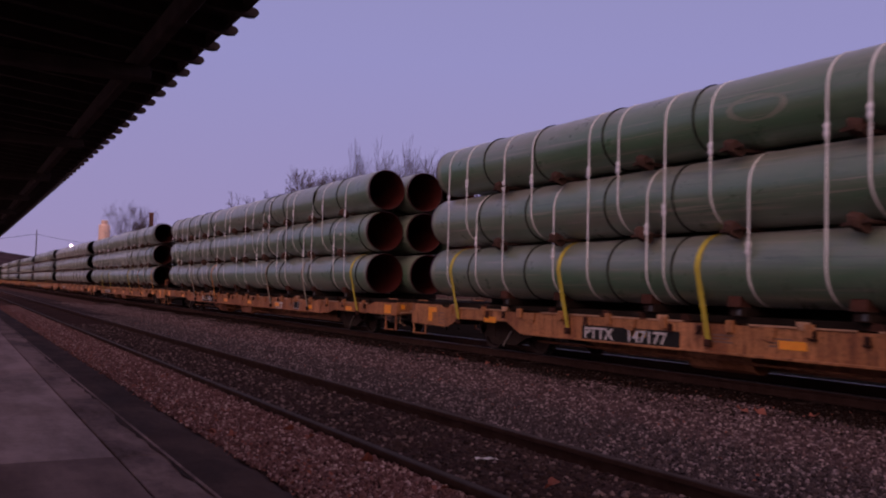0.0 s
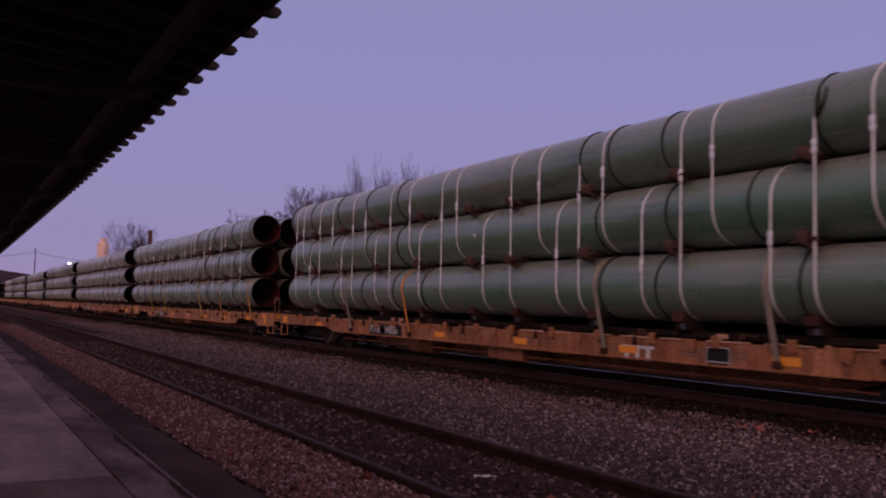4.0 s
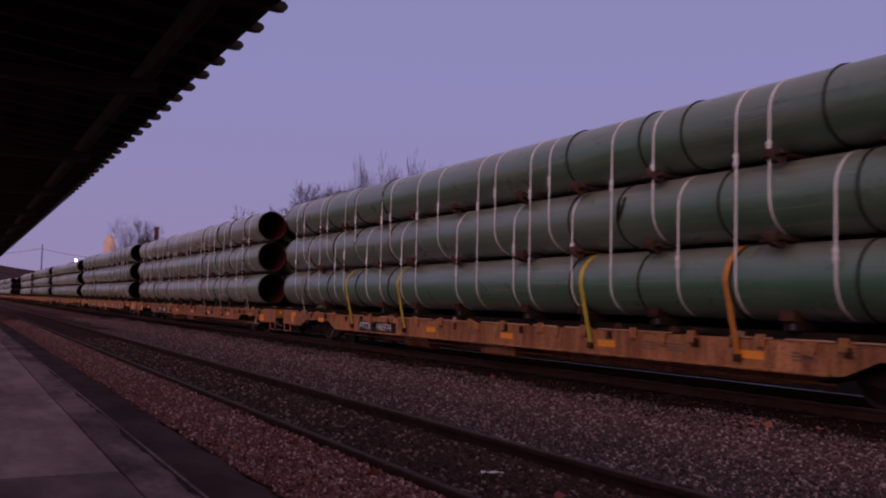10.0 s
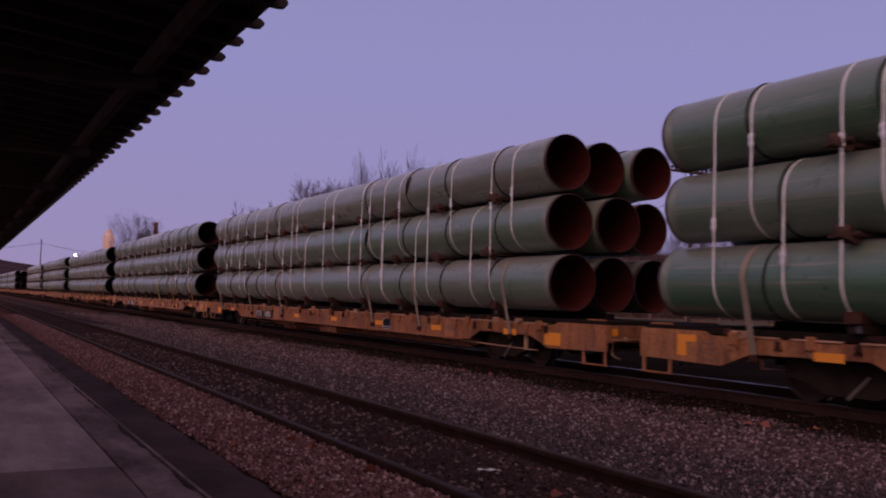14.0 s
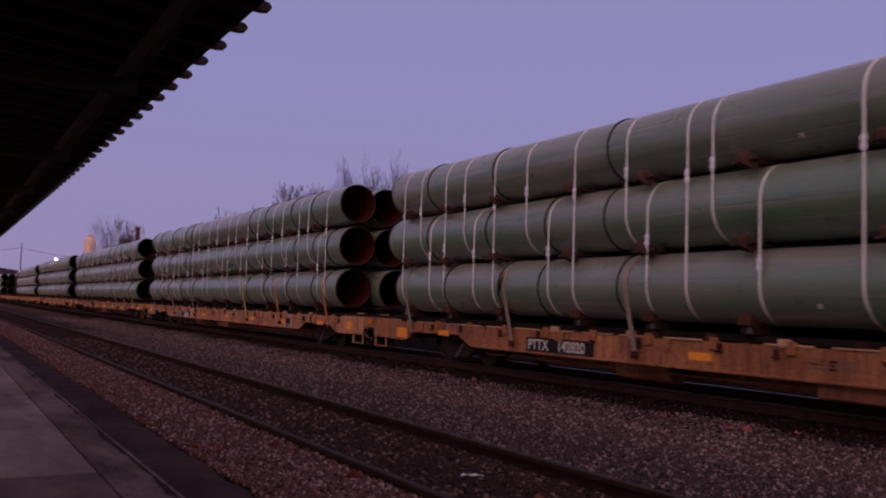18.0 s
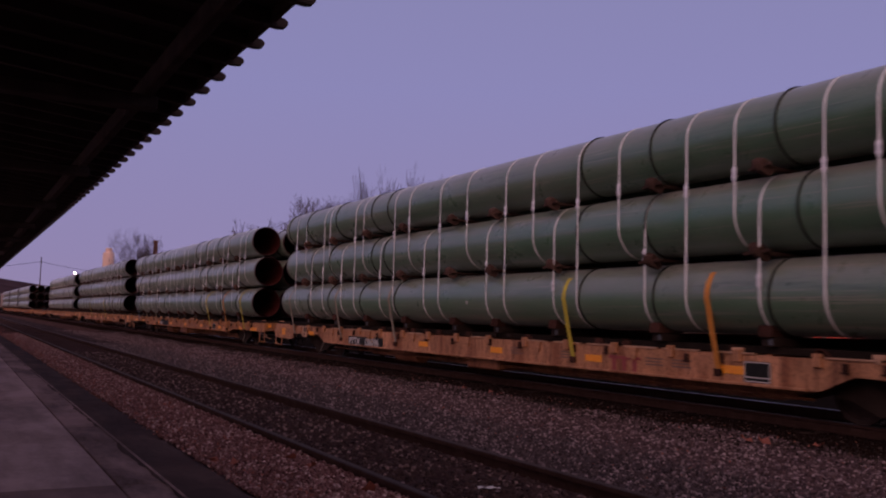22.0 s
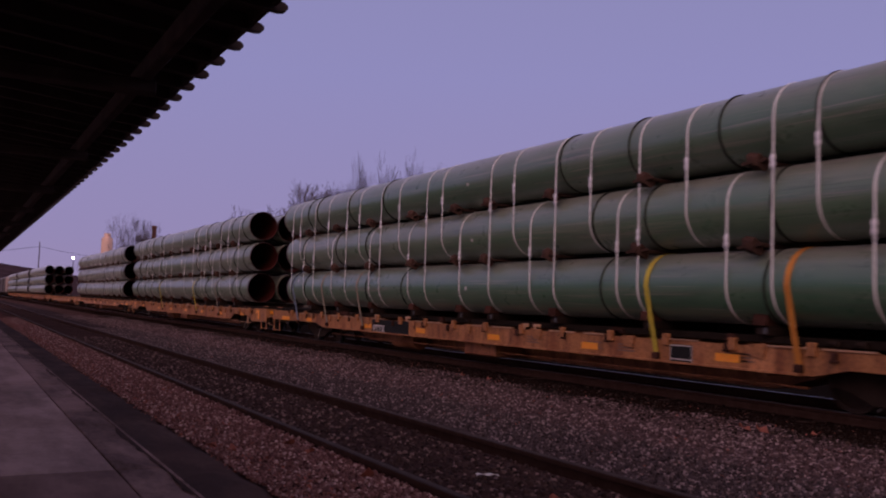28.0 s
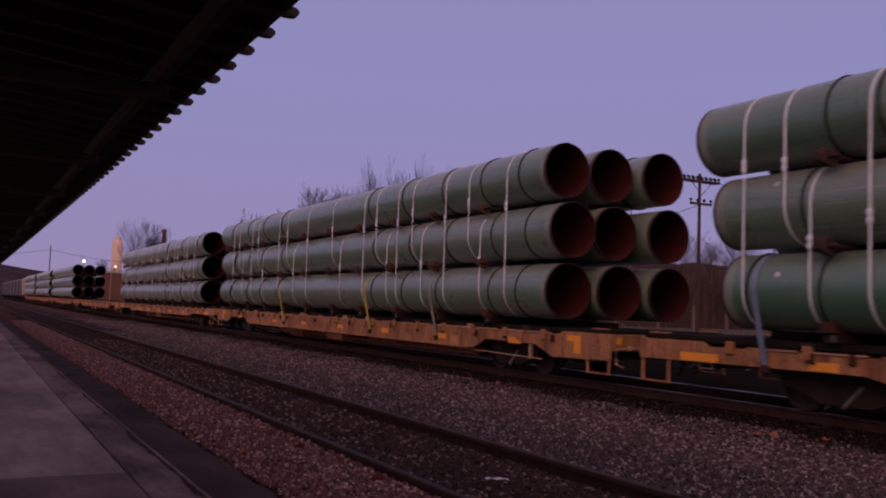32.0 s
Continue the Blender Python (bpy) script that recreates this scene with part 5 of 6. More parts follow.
    for y in (3.05, 6.2, 9.4, 12.6, 15.9, 19.0, L - 3.6):
        fit_in(patch(0.23, 0.06), car, pose(-1.402, y, 0.67 if y in (3.05, L - 3.6) else 0.63), "yellow reflective patch")
    for end, s in ((0.0, 1), (L, -1)):
        if k in (5, 7):
            fit_in(patch(0.40, 0.065), car, pose(-1.402, end + s * 1.35, 0.66), "long yellow reflective strip")
        elif k == 3:
            fit_in(patch(0.26, 0.12), car, pose(-1.402, end + s * 1.58, 0.60), "square yellow reflective patch")
        elif k == 1:
            fit_in(patch(0.20, 0.115), car, pose(-1.402, end + s * 0.50, 0.735), "square yellow reflective patch")
        elif k == 4:
            fit_in(patch(0.16, 0.115), car, pose(-1.402, end + s * 0.92, 0.66), "square yellow reflective patch")
        else:
            fit_in(patch(0.10, 0.165), car, pose(-1.402, end + s * 0.95, 0.69), "upright yellow reflective patch")
            fit_in(patch(0.10, 0.055), car, pose(-1.402, end + s * 1.155, 0.80), "yellow reflective patch")
    # data stencils: plain bars
    rnd = random.Random(40 + k)
    for j in range(5):
        y = rnd.uniform(5.0, L - 9.5)
        def bars():
            bm = bmesh.new()
            for i in range(3):
                box(bm, -0.002, 0.0, -0.22 + 0.05 * (i % 2), 0.2, 0.05 - 0.05 * i, 0.075 - 0.05 * i)
            return part("stencil", bm, STENCIL)
        fit_in(shared(("stencil",), bars), car, pose(-1.402, y, 0.64), "small unreadable stencil lines")
    local = car_start(k)
    if k in NOTICES:
        p = part("notice_panel", block(-0.005, 0, -0.24, 0.24, -0.15, 0.15), BLACK_PLATE, car, "black stencil panel in a white frame")
        p.location = (-1.402, NOTICES[k] - local, 0.62)
        for y0, y1, z0, z1 in ((-0.23, 0.23, 0.128, 0.142), (-0.23, 0.23, -0.142, -0.128), (-0.23, -0.216, -0.142, 0.142), (0.216, 0.23, -0.142, 0.142), (-0.216, 0.216, -0.085, -0.07)):
            part("frame_line", block(-0.0075, -0.0045, y0, y1, z0, z1), WHITE_PAINT, p)
    if k == 4:
        p = part("jacking_pad", block(-0.05, 0.0, -0.19, 0.19, -0.165, 0.165, 0.01), WORN_EDGE, car, "pale jacking pad with dark slots")
        p.location = (-1.402, 24.08, 0.71)
        for dz in (-0.09, 0.02, 0.08, 0.13):
            part("slot", block(-0.054, -0.049, -0.09, 0.02, dz - 0.018, dz + 0.018), BLACK_PLATE, p)
    if k in EMBLEMS:
        y, paint = EMBLEMS[k]
        p = part("emblem", block(-0.004, 0, -0.40, 0.40, 0.075, 0.125), WHITE_PAINT if paint == "white" else RED_PAINT, car, paint + " painted emblem of plain bars")
        p.location = (-1.402, y - local, 0.58)
        for dy in (-0.26, 0.0, 0.26):
            part("bar", block(-0.004, 0, dy - 0.05, dy + 0.05, -0.12, 0.073), WHITE_PAINT if paint == "white" else RED_PAINT, p)
    if plate:
        text, y0, y1, z = plate
        local = car_start(k)
        tall = 0.135 if " " in text else 0.17
        p = part("number_panel", block(-0.006, 0, -abs(y1 - y0) / 2, abs(y1 - y0) / 2, -tall, tall), BLACK_PLATE, car, "black panel with white reporting marks")
        p.location = (-1.402, (y0 + y1) / 2 - local, z)
        if text:
            words = text.split()
            wide = abs(y1 - y0)
            lettering(words[0], 0.27, WHITE_PAINT, p, on_side(-0.0085, wide * 0.31 if len(words) > 1 else wide * 0.29, -0.005 if len(words) > 1 else -0.08), "white letters", squeeze=wide / 2.03, name="reporting_mark")
            if len(words) > 1:
                lettering(words[1], 0.27, WHITE_PAINT, p, on_side(-0.0085, -wide * 0.185, -0.005), "white digits", squeeze=wide / 2.03, name="car_number")
    return car


def pipe_mesh(L, coat):
    bm = bmesh.new()
    R, r = PIPE_R, PIPE_R - 0.015
    prof = [(R - 0.006, 0.0), (R, 0.006), (R, 0.062), (R, 0.22), (R, 6), (R, 12), (R, 18), (R, L - 0.22), (R, L - 0.062), (R, L - 0.006), (R - 0.006, L), (r, L), (r, L - 0.9), (r, 12), (r, 0.9), (r, 0.0)]
    mats = [3, 3, 1, 0, 0, 0, 0, 1, 3, 3, 3, 2, 2, 2, 2, 3]
    lathe_y(bm, prof, 56, mats, closed=True)
    bmesh.ops.recalc_face_normals(bm, faces=bm.faces)
    ob = part("steel_pipe", bm, [coat, BARE, BORE, LIP], smooth=True)
    me = ob.data
    me.set_sharp_from_angle(angle=radians(40))
    return ob


def rope_mesh(tail=0.0):
    bm = bmesh.new()
    prof = [(PIPE_R + 0.006 + 0.019 * math.cos(a), 0.019 * math.sin(a)) for a in [k * math.tau / 6 for k in range(6)]]
    lathe_y(bm, prof, 40, closed=True)
    if tail:
        pts = []
        for k in range(13):
            u = k / 12
            a = radians(-60 - 55 * math.sin(u * math.pi) * (0.7 + 0.3 * tail))
            pts.append(Vector(((PIPE_R + 0.02) * math.sin(a), -0.32 * tail * u - 0.05 * math.sin(u * 9), (PIPE_R + 0.02) * math.cos(a))))
        for p, q in zip(pts, pts[1:]):
            rod(bm, p, q, 0.017, 0.017, 5)
    bmesh.ops.recalc_face_normals(bm, faces=bm.faces)
    return part("spacer_rope", bm, ROPE, smooth=True)


def hull(lo, hi, grow, rows=ROW_Z):
    """Outline round the pipes of rows lo to hi, as (x, z) from the track's middle."""
    r = PIPE_R + grow
    pts = []
    for cx, cz, a0 in ((COLS[2], rows[hi], 0), (COLS[0], rows[hi], 90), (COLS[0], rows[lo], 180), (COLS[2], rows[lo], 270)):
        pts += [(cx + r * math.cos(radians(a0 + 9 * k)), cz + r * math.sin(radians(a0 + 9 * k))) for k in range(11)]
    return pts


def band_mesh(kind, rows):
    lo, hi = {"F": (0, 2), "T": (1, 2), "B": (0, 1)}[kind]
    a, b = hull(lo, hi, 0.004, rows), hull(lo, hi, 0.009, rows)
    bm = bmesh.new()
    w = 0.0175
    ring = []
    for (x0, z0), (x1, z1) in zip(a, b):
        ring.append([bm.verts.new(p) for p in ((x0, -w, z0), (x1, -w, z1), (x1, w, z1), (x0, w, z0))])
    n = len(ring)
    for i in range(n):
        p, q = ring[i], ring[(i + 1) % n]
        for k in range(4):
            bm.faces.new((p[k], p[(k + 1) % 4], q[(k + 1) % 4], q[k]))
    bmesh.ops.recalc_face_normals(bm, faces=bm.faces)
    return part("steel_strap", bm, BAND)


def buckle_mesh():
    bm = block(-0.020, 0.004, -0.042, 0.042, -0.075, -0.03, 0.004)
    box(bm, -0.020, 0.004, -0.042, 0.042, 0.03, 0.075, 0.004)
    box(bm, -0.010, 0.0, -0.033, 0.033, -0.10, 0.10)
    return part("buckle", bm, BUCKLE)


def strap(kind, y, rnd, rows):
    words = {"F": "pale steel strap round all three pipe rows", "T": "pale steel strap round the upper two pipe rows", "B": "pale steel strap round the lower two pipe rows"}[kind]
    ob = shared(("steel_strap", kind, rows), lambda: band_mesh(kind, rows))
    tagged(ob, words, "strap", "steel straps of the pipe loads")
    rides(ob, pose(MAIN_X, y, 0, 0, 0, rnd.uniform(-0.5, 0.5)))
    z = {"F": rnd.choice((3.38, 3.42, 3.33, 2.55)), "T": rnd.choice((3.45, 3.6, 3.5)), "B": rnd.choice((2.30, 2.35, 1.95))}[kind] + rnd.uniform(-0.06, 0.06)
    fit_in(shared(("buckle",), buckle_mesh), ob, pose(COLS[0] - PIPE_R - 0.008, 0, z))
    return ob


def web_mesh(colour, lean):
    r = PIPE_R + 0.012
    path = [(COLS[0] + r * math.sin(radians(a)), ROW_Z[0] + r * math.cos(radians(a))) for a in range(15, -97, -8)]
    path += [(-1.43, 0.62)]
    bm = bmesh.new()
    rows = []
    n = len(path)
    for i, (x, z) in enumerate(path):
        dy = -lean * max(0.0, (1.68 - z)) / 1.06
        rows.append([bm.verts.new((x + ex, dy + w, z + ex * 0.3)) for ex, w in ((0.004, -0.05), (-0.004, -0.05), (-0.004, 0.05), (0.004, 0.05))])
    for p, q in zip(rows, rows[1:]):
        for k in range(4):
            bm.faces.new((p[k], p[(k + 1) % 4], q[(k + 1) % 4], q[k]))
    bmesh.ops.recalc_face_normals(bm, faces=bm.faces)
    return part("tie_down", bm, colour)


def tie_down(colour, word, y, lean=0.02):
    ob = shared(("tie_down", colour.name, lean), lambda: web_mesh(colour, lean))
    tagged(ob, word + " webbing tie-down over the lowest pipe", "tie-down", "webbing tie-downs")
    rides(ob, pose(MAIN_X, y - 0.07, 0))
    fit_in(shared(("winch",), lambda: part("winch", block(-0.04, 0.03, -0.07, 0.07, -0.06, 0.05, 0.015), OLD_TIMBER)), ob, pose(-1.432, -lean, 0.58), "black winch")
    return ob


def dunnage(y, z, rnd, foot=False):
    """Timber between two pipe rows, with a wedge at each end; under the lowest row a heavier bolster."""
    def board():
        bm = block(-1.60, 1.60, -0.07, 0.07, -0.03, 0.022, 0.006)
        for x in (-1.60, 1.50):
            prism(bm, [(-0.17, -0.006), (0.15, -0.012), (0.14, 0.012), (-0.13, 0.016)], "x", x, x + 0.10)
        return part("dunnage_timber", bm, TIMBER)

    def wedge():
        bm = prism(bmesh.new(), [(-0.15, -0.06), (-0.02, -0.13), (0.08, -0.06), (0.06, 0.07), (-0.03, 0.13), (-0.13, 0.07)], "y", -0.10, 0.09)
        for v in bm.verts:
            v.co += Vector((0.5 * v.co.y * v.co.z, 0.28 * v.co.z, 0.22 * v.co.y))
        prism(bm, [(-0.23, -0.012), (-0.06, -0.035), (-0.03, 0.008), (-0.21, 0.026)], "x", -0.10, -0.05)
        prism(bm, [(0.06, -0.03), (0.17, -0.055), (0.21, -0.02), (0.07, 0.02)], "x", -0.12, -0.06)
        box(bm, -0.17, -0.11, -0.05, 0.04, -0.05, 0.03, 0.008)
        return part("wedge", bm, TIMBER)

    def heavy():
        bm = block(-1.45, 1.45, -0.12, 0.12, 0.0, 0.135, 0.012)
        return part("bolster", bm, DARK_STEEL)

    def plate():
        return part("end_plate", block(-0.006, 0.0, -0.085, -0.015, 0.02, 0.11, 0.002), END_PLATE)

    def chock():
        bm = prism(bmesh.new(), [(-0.22, 0.0), (0.20, 0.0), (0.12, 0.16), (-0.02, 0.24), (-0.20, 0.14)], "y", -0.12, 0.12)
        return part("chock", bm, OLD_TIMBER)
    if foot:
        ob = shared(("bolster",), heavy)
        tagged(ob, "dark timber bolster with brown chocks under the pipes", "bolster", "deck bolsters")
        rides(ob, pose(MAIN_X, y, 0.988))
        for s in (-1, 1):
            fit_in(shared(("end_plate",), plate), ob, pose(s * 1.452, 0, 0, 0, 0, 0 if s < 0 else 180), "grey-blue steel end plate")
            fit_in(shared(("chock",), chock), ob, pose(s * 1.30, 0, 0.137, 0, 0, 0 if s < 0 else 180), "brown timber chock")
        return ob
    ob = shared(("dunnage_timber",), board)
    tagged(ob, "reddish-brown dunnage timber between pipe rows", "timber", "dunnage timbers")
    rides(ob, pose(MAIN_X, y, z, 0, 0, rnd.uniform(-1.5, 1.5)))
    for s in (-1, 1):
        fit_in(shared(("wedge",), wedge), ob, pose(s * 1.55, rnd.uniform(-0.03, 0.03), rnd.uniform(-0.02, 0.02), 0, 0, (0 if s < 0 else 180) + rnd.uniform(-12, 12)))
    return ob


def load(k, known="", left=None, ends=None, detail=2):
    """Nine pipes on car k with their straps and timbers. known: straps as metres and kind; left: the trailing end of the load;
    ends: the leading ends, column by column from the platform side, each from the lowest row up."""
    rnd = random.Random(100 + k)
    left = left if left is not None else car_start(k) + CAR_LEN - 0.6
    length = LENGTHS.get(k, PIPE_LEN)
    coats = COATS.get(k, (COAT, COAT, COAT) if k < 7 else (COAT_DUSTY, COAT, COAT_DUSTY))
    right = left - length
    rows = tuple(round(z + d, 3) for z, d in zip(ROW_Z, LIFT.get(k, (0, 0.01, 0.02))))
    for ci, cx in enumerate(COLS):
        for ri, z in enumerate(rows):
            at = right + rnd.uniform(-0.3, 0.3)
            if ends:
                at = ends[ci][ri]
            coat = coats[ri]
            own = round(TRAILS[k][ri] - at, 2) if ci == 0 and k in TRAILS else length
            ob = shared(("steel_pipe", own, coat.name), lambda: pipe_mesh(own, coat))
            tagged(ob, "long green-coated steel pipe with a rust-red bore", "pipe", "green pipes")
            rides(ob, pose(MAIN_X + cx, at, z, 0, 0, 0))
            for y, zz in STICKERS.get(k, ()):
                if ci == 0 and abs(zz - z) < 0.5:
                    a = math.asin((zz - z) / PIPE_R)
                    fit_in(shared(("sticker",), lambda: part("sticker", block(-0.003, 0.0015, -0.035, 0.035, -0.035, 0.035), WHITE_PAINT)), ob, pose(-PIPE_R * math.cos(a), y - at, PIPE_R * math.sin(a), 0, math.degrees(a), 0), "white paper sticker")
            if k == 0 and ci == 0 and ri == 2:
                bm = bmesh.new()
                ring = []
                for j in range(41):
                    a = j * math.tau / 40
                    row = []
                    for q in (0.80 + 0.05 * math.sin(3 * a), 1.0 + 0.04 * math.sin(2 * a + 1)):
                        up = math.asin((-0.05 + 0.19 * q * math.sin(a)) / PIPE_R)
                        row.append(bm.verts.new((-(PIPE_R + 0.0015) * math.cos(up), 8.64 - at + 0.52 * q * math.cos(a), (PIPE_R + 0.0015) * math.sin(up))))
                    ring.append(row)
                for p, q in zip(ring, ring[1:]):
                    bm.faces.new((p[0], p[1], q[1], q[0]))
                part("scuff_ring", bm, BARE, ob, "pale oval scuff", True)
            if detail and (ci == 0 or (ri == 2 and detail > 1)):
                if ci == 0 and k in RINGS:
                    told = [float(w) - at for w in RINGS[k][ri].split()]
                else:
                    told = [u + rnd.uniform(-0.2, 0.2) for u in (0.9, 2.3, 4.3, 6.2, 8.4, length - 8.1, length - 6.0, length - 4.0, length - 1.9)]
                for y in told[::3 - detail]:
                    tail = rnd.choice((0.0,) * 44 + (0.35, 0.6))
                    fit_in(shared(("spacer_rope", tail), lambda: rope_mesh(tail)), ob, pose(0, y, 0, rnd.uniform(-0.7, 0.7), 0, rnd.uniform(-0.9, 0.9)), "black rope ring")
    given = [(float(w[:-1]), w[-1]) for w in known.split()]
    lo = min([y for y, _ in given], default=left)
    out = list(given)
    y = lo
    order = "FTB"
    kind = given[-1][1] if given else "B"
    while True:
        kind = order[(order.index(kind) + 1) % 3]
        y -= {"F": 0.95, "T": 0.72, "B": 0.72}[kind] + rnd.uniform(-0.12, 0.12)
        if y < right + 1.0:
            break
        out.append((y, kind))
    for y, kind in out:
        if detail or kind == "F":
            strap(kind, y, rnd, rows)
    places = [float(w) for w in TIMBERS[k].split()] if k in TIMBERS else [left - 1.2 - 2.3 * j for j in range(10)]
    for y in places if detail else places[::2]:
        if detail:
            dunnage(y + rnd.uniform(-0.06, 0.06), (rows[0] + rows[1]) / 2, rnd)
            dunnage(y + rnd.uniform(-0.06, 0.06), (rows[1] + rows[2]) / 2, rnd)
        dunnage(y + rnd.uniform(-0.08, 0.08), 0, rnd, foot=True)


PLATES = {0: ("PTTX 147177", 12.73, 10.29, 0.57), 1: ("PTTX 140555", 40.13, 38.20, 0.64), 2: ("PTTX 146974", 68.43, 66.04, 0.59),
          3: ("PTTX 142820", 96.21, 94.21, 0.59), 4: ("PTTX 136096", 124.19, 121.86, 0.55), 5: ("PTTX", 150.80, 148.60, 0.655)}
STRAPS = {
    0: "17.28F 16.52T 16.06B 15.02F 14.06T 13.32B 12.32F 11.52T 10.81B 10.41F 9.46T 8.74B 7.48F",
    1: "45.4F 44.78T 44.12B 43.38F 42.36T 41.63B 40.86F 40.02T 39.34B 38.48F 37.43T 36.88B 35.82F 35.14T 34B 32.96F 32T 31.42B 30.76F 30.14T 29.14B 28.26F 27.62T 26.56B 25.85F 25.04T 24.06B 23.27F",
    2: "73.16F 72.48T 71.92B 71.03F 70.44T 69.73B 69.06F 68.29T 67.46B 66.54F 66.01T 65.31B 64.51F 63.46T 62.53B 61.65F 60.97T 60.25B 59.68F 59.06T 58.34B 57.24F 56.22T 55.64B 54.48F 53.91T 52.84B 51.62F",
    3: "101F 100.18T 99.69B 99.06F 98.26T 97.84B 97.1F 95.98T 95.24B 94.51F 93.16T 92.67B 91.83F 91.31T 90.47B 88.9F 88.19T 86.87B 86.08F 85.55T 84.72B 84.65F 83.75T 82.76B 82.17F 81.09T 80.13B 79.38F",
    4: "128.18F 127.33T 126.74B 125.76F 125.28T 124.3B 123.38F 122.81T 121.64B 120.85F 120.03T 119.18B 118.43F 117.23T 116.36B 115.66F 114.68T 113.97B 113.28F 112.16T 111.49B 110.58F 109.62T 109.15B 108.1F 107.33T 106.47B 105.9F",
    5: "156.76F 156.05T 155.63B 154.76F 153.62T 153.26B 152.22F 151.34T 150.56B 149.95F 148.85T 148.26B 147.38F 146.61T 145.76B 144.54F 143.66T 143.05B 142.24F 141.23T 140.47B 139.95F 138.9T 138.07B 137.27F 136.53T 135.72B 134.79F",
    6: "184F 183.2T 182.6B 181.4F 180.6T 179.9B 178.07F 177.2T 176.4B 175.13F 172.93T 172.2B 170.51F 169.67T 168.9B 168.31F 167.47T 166.9B 165.73F 164.67T 164.11B 163.11F",
}
# coats of the rows that are dustier than the rest, lowest row first
COATS = {0: (COAT, COAT_DUSTY, COAT), 3: (COAT_DUSTY, COAT, COAT_DUSTY), 6: (COAT, COAT, COAT_DUSTY)}
# dunnage timbers and bolsters
TIMBERS = {0: "7.1 9.08 11.02 13.3 15.2", 1: "23.6 26.04 28.45 30.6 32.97 34.6 37.02 39.3 41.67 43.9", 2: "51.92 53.8 56.36 58.25 60.07 62.7 64.9 66.8 69.2 71.0",
           3: "79.4 81.7 84.0 86.3 88.6 90.78 92.78 94.65 97.1 99.15 100.85", 4: "106.9 109.2 111.4 114.1 116.2 118.0 120.45 122.8 125.15 127.4", 5: "135.3 137.6 139.93 142.45 144.75 146.05 148.3 150.7 153.1 155.5"}
# rope rings on the pipes towards the platform, lowest row first
RINGS = {
    0: ("10.24 11.76 14.24 16.38", "10.24 11.87 14.25 15.97", "9.83 11.96 14.0 15.82"),
    1: ("22.41 24.21 26.11 28.81 30.19 36.71 38.25 40.18 42.21 44.16", "22.27 24.39 26.96 28.6 30.3 38.1 39.96 42.39 44.16", "23.97 25.86 28.69 30.01 30.77 38.14 40.02 42.06 44.17 45.85"),
    2: ("52.55 54.6 56.56 58.4 66.07 68.16 70.3 72.25", "50.94 52.54 54.83 57.1 58.45 66.07 68.3 69.93 71.99", "50.66 53.03 55.61 56.57 58.54 66.55 68.34 70.52 72.57"),
    3: ("79.4 81.5 83.6 86.0 93.36 95.56 96.89 99.03", "79.2 81.3 83.5 85.8 93.72 95.39 97.4 99.87", "79.3 81.4 83.4 85.9 93.65 97.19 99.92"),
    4: ("105.93 106.91 109.0 111.3 113.2 120.76 122.92 125.28 126.99", "105.84 106.91 108.52 111.49 113.3 121.47 122.24 125.29 126.78", "107.12 108.89 111.39 113.19 121.32 122.33 124.89 127.28 129.05"),
    5: ("135.11 137.4 140.9 148.61 150.79 155.5 156.72", "135.12 137.28 139.81 141.15 150.87 153.02 155.78", "136.55 138.24 140.24 142.14 149.85 152.14 154.65 155.41"),
}
LENGTHS = {12: 17.5, 2: 24.0, 4: 24.3, 5: 24.6, 6: 24.4}
LEFTS = {0: 17.9, 1: 45.95, 2: 74.15, 3: 101.7, 4: 129.3, 5: 157.5, 6: 186.0, 7: 213.9}
ENDS = {
    0: ((-6.0, -6.0, -6.2), (-6.1, -5.9, -6.05), (-6.0, -6.15, -5.95)),
    1: ((21.7, 21.76, 21.71), (21.26, 21.54, 21.58), (21.37, 21.38, 21.65)),
    2: ((50.13, 50.32, 50.25), (50.36, 50.14, 50.54), (50.1, 49.82, 49.92)),
    3: ((77.23, 77.36, 77.47), (77.39, 77.25, 77.75), (77.42, 77.66, 77.56)),
    4: ((105.06, 104.9, 104.95), (104.57, 105.0, 105.35), (104.9, 104.75, 105.01)),
    5: ((132.93, 132.79, 133.22), (133.17, 132.83, 132.9), (132.8, 132.9, 132.7)),
    6: ((161.64, 161.53, 161.77), (161.45, 161.62, 161.77), (161.22, 161.27, 161.47)),
}
# trailing ends of the pipes towards the platform, lowest row first
TRAILS = {0: (18.11, 18.12, 17.95), 1: (46.06, 45.94, 46.01), 2: (74.35, 74.21, 74.3), 3: (101.38, 101.85, 101.78), 4: (129.55, 129.19, 129.36), 5: (157.2, 157.38, 157.75)}
# how much higher each load's rows lie, lowest row first
LIFT = {0: (0, 0, 0.015), 1: (0, 0, -0.02), 2: (0, 0.01, 0.035), 3: (0.0, 0.03, 0.05), 4: (0.02, 0.07, 0.12), 5: (0.0, 0.02, 0.04), 6: (0.02, 0.06, 0.10)}
STICKERS = {1: [(34.36, 2.80), (23.58, 2.78)], 2: [(51.34, 3.75)], 3: [(89.9, 3.66), (89.57, 1.40)], 4: [(117.15, 1.61)], 5: [(145.53, 3.91), (145.29, 2.68), (145.46, 1.64), (156.21, 1.89), (156.28, 3.15)]}
NOTICES = {1: 27.74, 3: 84.77, 4: 109.42, 5: 139.2}
EMBLEMS = {1: (29.5, "white"), 4: (112.25, "red")}
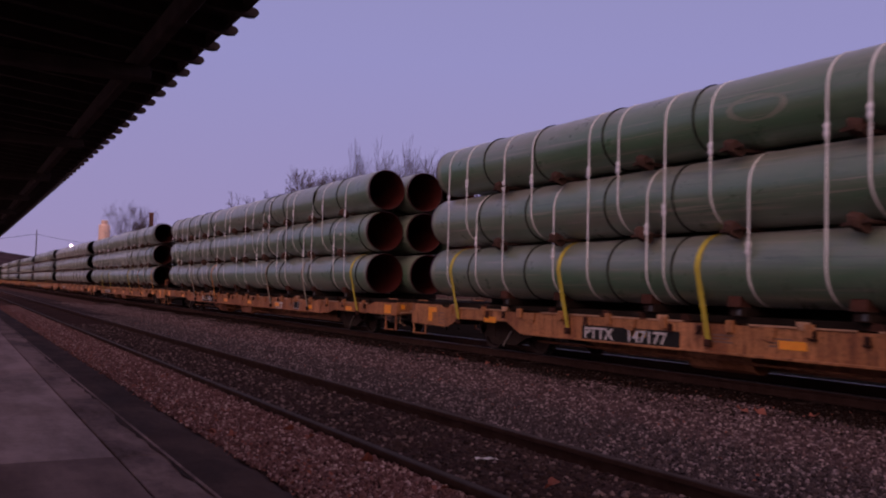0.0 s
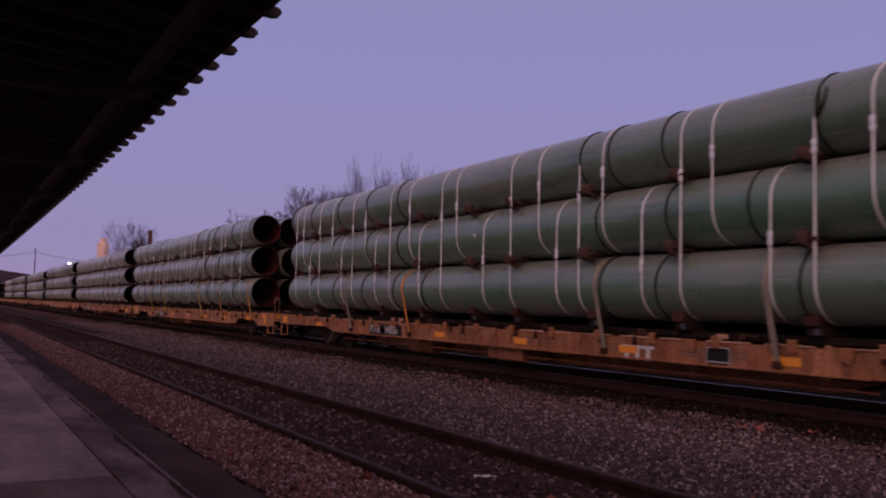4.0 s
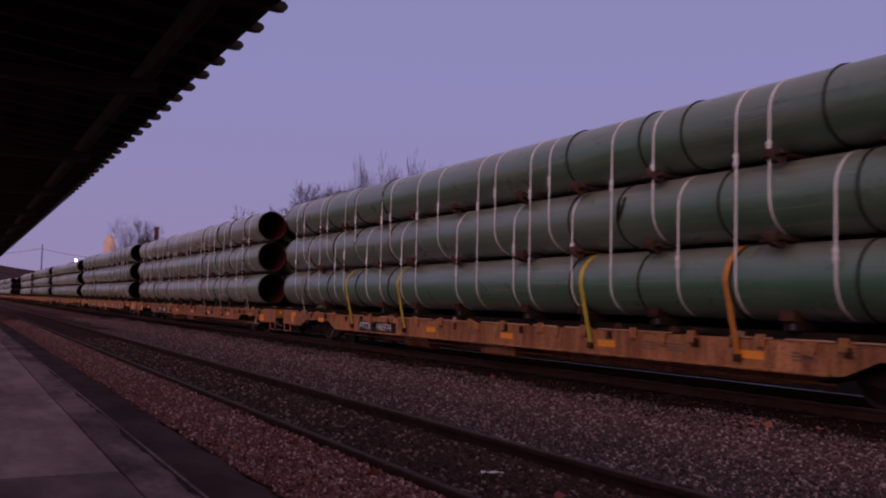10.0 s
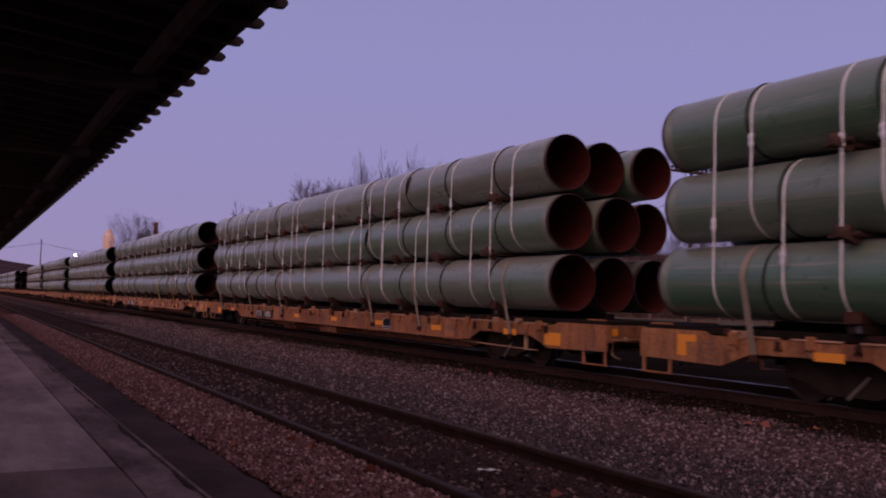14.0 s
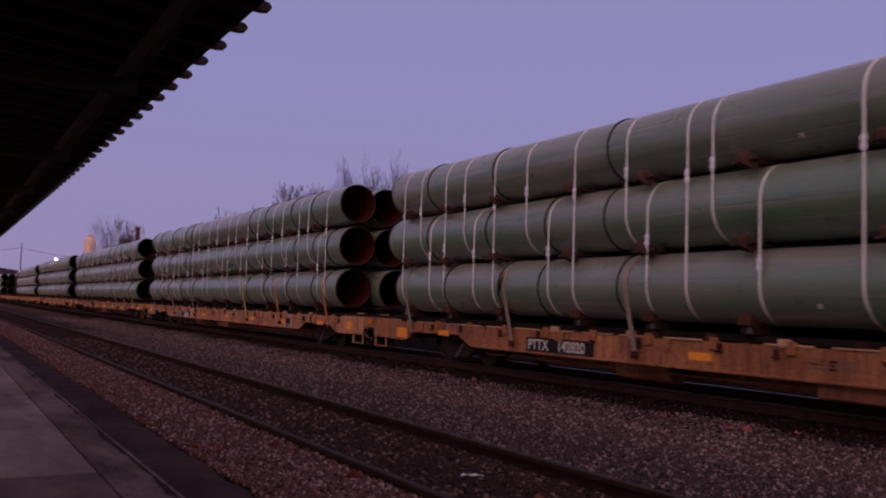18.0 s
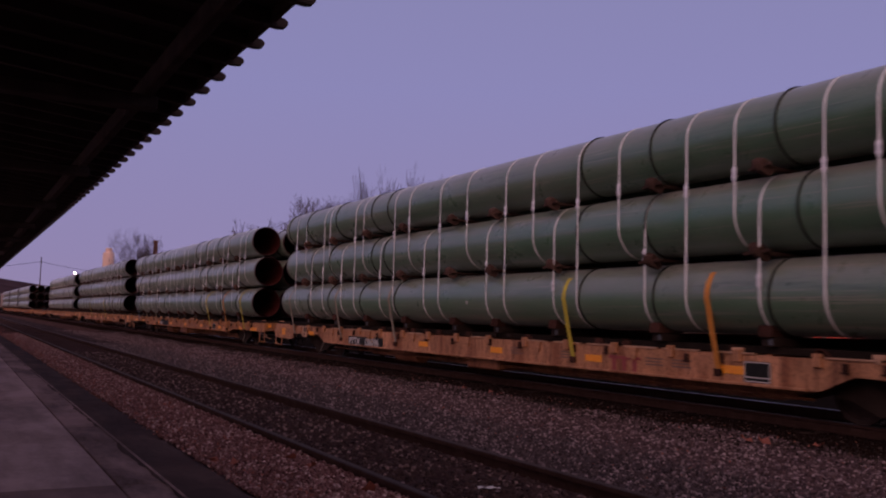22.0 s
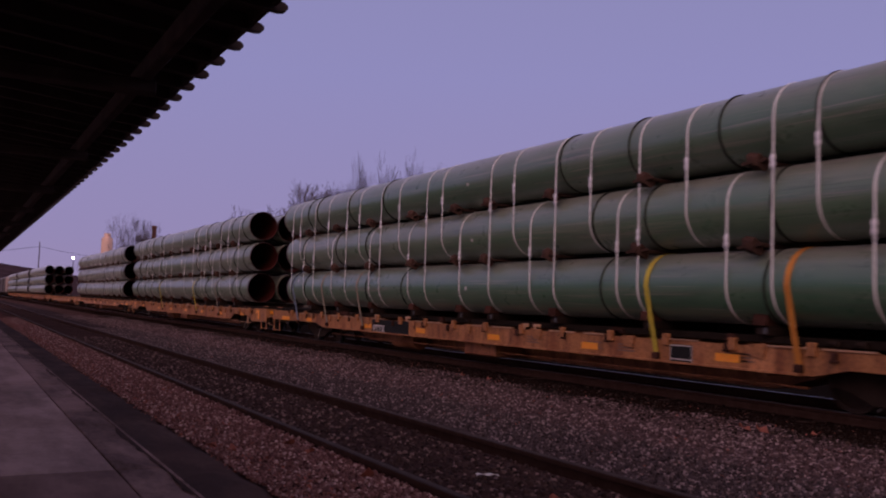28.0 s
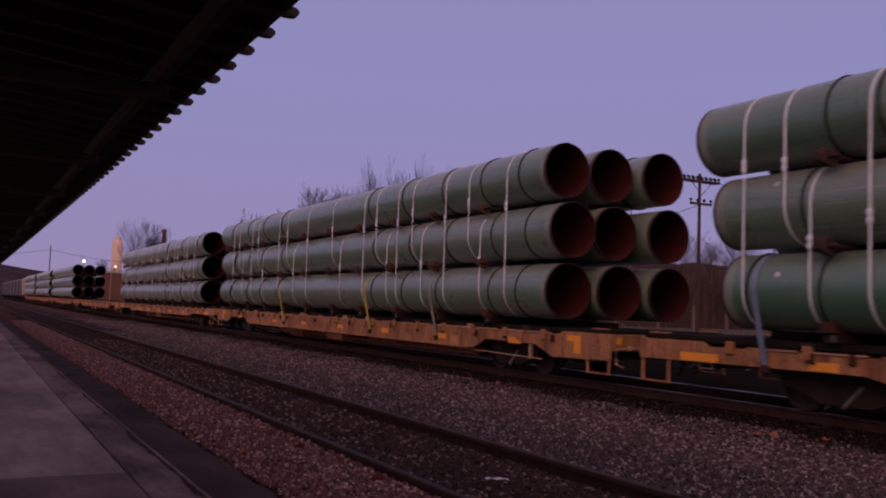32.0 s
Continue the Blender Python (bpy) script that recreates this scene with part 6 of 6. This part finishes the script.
TIES = {0: [("y", 17.2), ("y", 13.21), ("y", 9.77)], 1: [("y", 22.82), ("o", 37.82), ("p", 41.41), ("p", 30.4), ("p", 26.74)],
        2: [("y", 68.93), ("y", 65.58), ("y", 58.13), ("o", 54.75), ("o", 50.74), ("p", 72.68)], 3: [("p", 100.95), ("p", 96.77), ("p", 93.24), ("p", 85.7), ("p", 82.95), ("p", 78.95)],
        4: [("p", 128.78), ("p", 124.78), ("p", 121.15), ("y", 113.72), ("o", 110.21), ("o", 106.11)], 5: [("y", 139.82), ("o", 137.08), ("y", 134.6), ("b", 156.65), ("p", 154.1), ("p", 151.46)],
        6: [("y", 170.4), ("y", 177.9), ("p", 166.5)]}
WEBS = {"y": (YELLOW_WEB, "yellow"), "o": (ORANGE_WEB, "orange"), "p": (PALE_WEB, "faded tan"), "b": (BLUE_WEB, "grey-blue")}
EMPTY = (8,)


def tall_car(slot, half, kind):
    """A shorter closed car behind the pipe loads: a cream covered hopper or a grey boxcar."""
    L = 13.3
    word, label = {"hopper": ("covered_hopper", "cream covered hopper car with a rounded roof"), "box": ("boxcar", "pale grey boxcar with a dark door")}[kind]
    car = thing(word, label, "rail car", "closed cars of the train")
    rides(car, pose(MAIN_X, car_start(slot) + 0.3 + 13.9 * half, 0))
    arc = [(1.5 * math.cos(radians(a)), 3.95 + 0.6 * math.sin(radians(a))) for a in range(0, 181, 15)]
    paint = SIDING_GREY if kind == "box" else CREAM

    def body():
        bm = bmesh.new()
        if kind == "box":
            prism(bm, [(-1.5, 1.05)] + arc[::-1] + [(1.5, 1.05)], "y", 0.4, L - 0.4)
        else:
            prism(bm, arc[::-1], "y", 0.6, L - 0.6)
            prism(bm, [(0.6, 3.95), (L - 0.6, 3.95), (L - 3.2, 1.1), (3.2, 1.1)], "x", -1.48, 1.48)
            for y in (0.7, L - 0.85):
                for x in (-1.4, 1.28):
                    box(bm, x, x + 0.12, y, y + 0.15, 1.0, 3.97)
        return part("body", bm, paint)
    fit_in(shared(("tall_body", kind), body), car)
    fit_in(shared(("tall_frame",), lambda: part("frame", block(-1.35, 1.35, 0.1, L - 0.1, 0.72, 1.04, 0.02), DARK_STEEL)), car)
    if kind == "box":
        for x in (-1.53, 1.53):
            fit_in(shared(("tall_door",), lambda: part("door", block(-0.03, 0.03, L / 2 - 1.3, L / 2 + 1.3, 1.15, 3.85, 0.01), DARK_STEEL)), car, pose(x, 0, 0), "dark sliding door")
    for y in (2.1, L - 2.1):
        truck = fit_in(shared(("truck",), lambda: None), car, pose(0, y, 0))
        for side in (-1, 1):
            fit_in(shared(("side_frame",), side_frame_mesh), truck, pose(side * 1.0, 0, 0, 0, 0, 0 if side > 0 else 180))
        for dy in (-0.86, 0.86):
            fit_in(shared(("wheelset",), wheelset_mesh), car, pose(0, y + dy, 0.424))


def train():
    for k in range(12):
        near = k <= 6
        flatcar(k, CAR_TONES[(0, 1, 0, 1, 2, 0, 0, 2)[k % 8]], PLATES.get(k), k not in EMPTY, near)
        if k not in EMPTY:
            load(k, STRAPS.get(k, ""), LEFTS.get(k), ENDS.get(k), 2 if k <= 6 else (1 if k <= 8 else 0))
        for code, y in TIES.get(k, ()):
            tie_down(*WEBS[code], y)
    for slot in range(12, 16):
        for half in (0, 1):
            tall_car(slot, half, "hopper" if slot == 12 and half == 0 else "box")


train()


def motions():
    rows = [(t, -d) for t, d in ROLLED]
    for ob, m in MOVERS:
        walk(ob, [(t, Matrix.Translation((0, d, 0)) @ m) for t, d in rows])
    steps = [round(0.1 * i, 1) for i in range(321)]
    for ob, m in WHEELS:
        walk(ob, [(t, m @ Matrix.Rotation(rolled(t) / 0.424, 4, "X")) for t in steps])


motions()
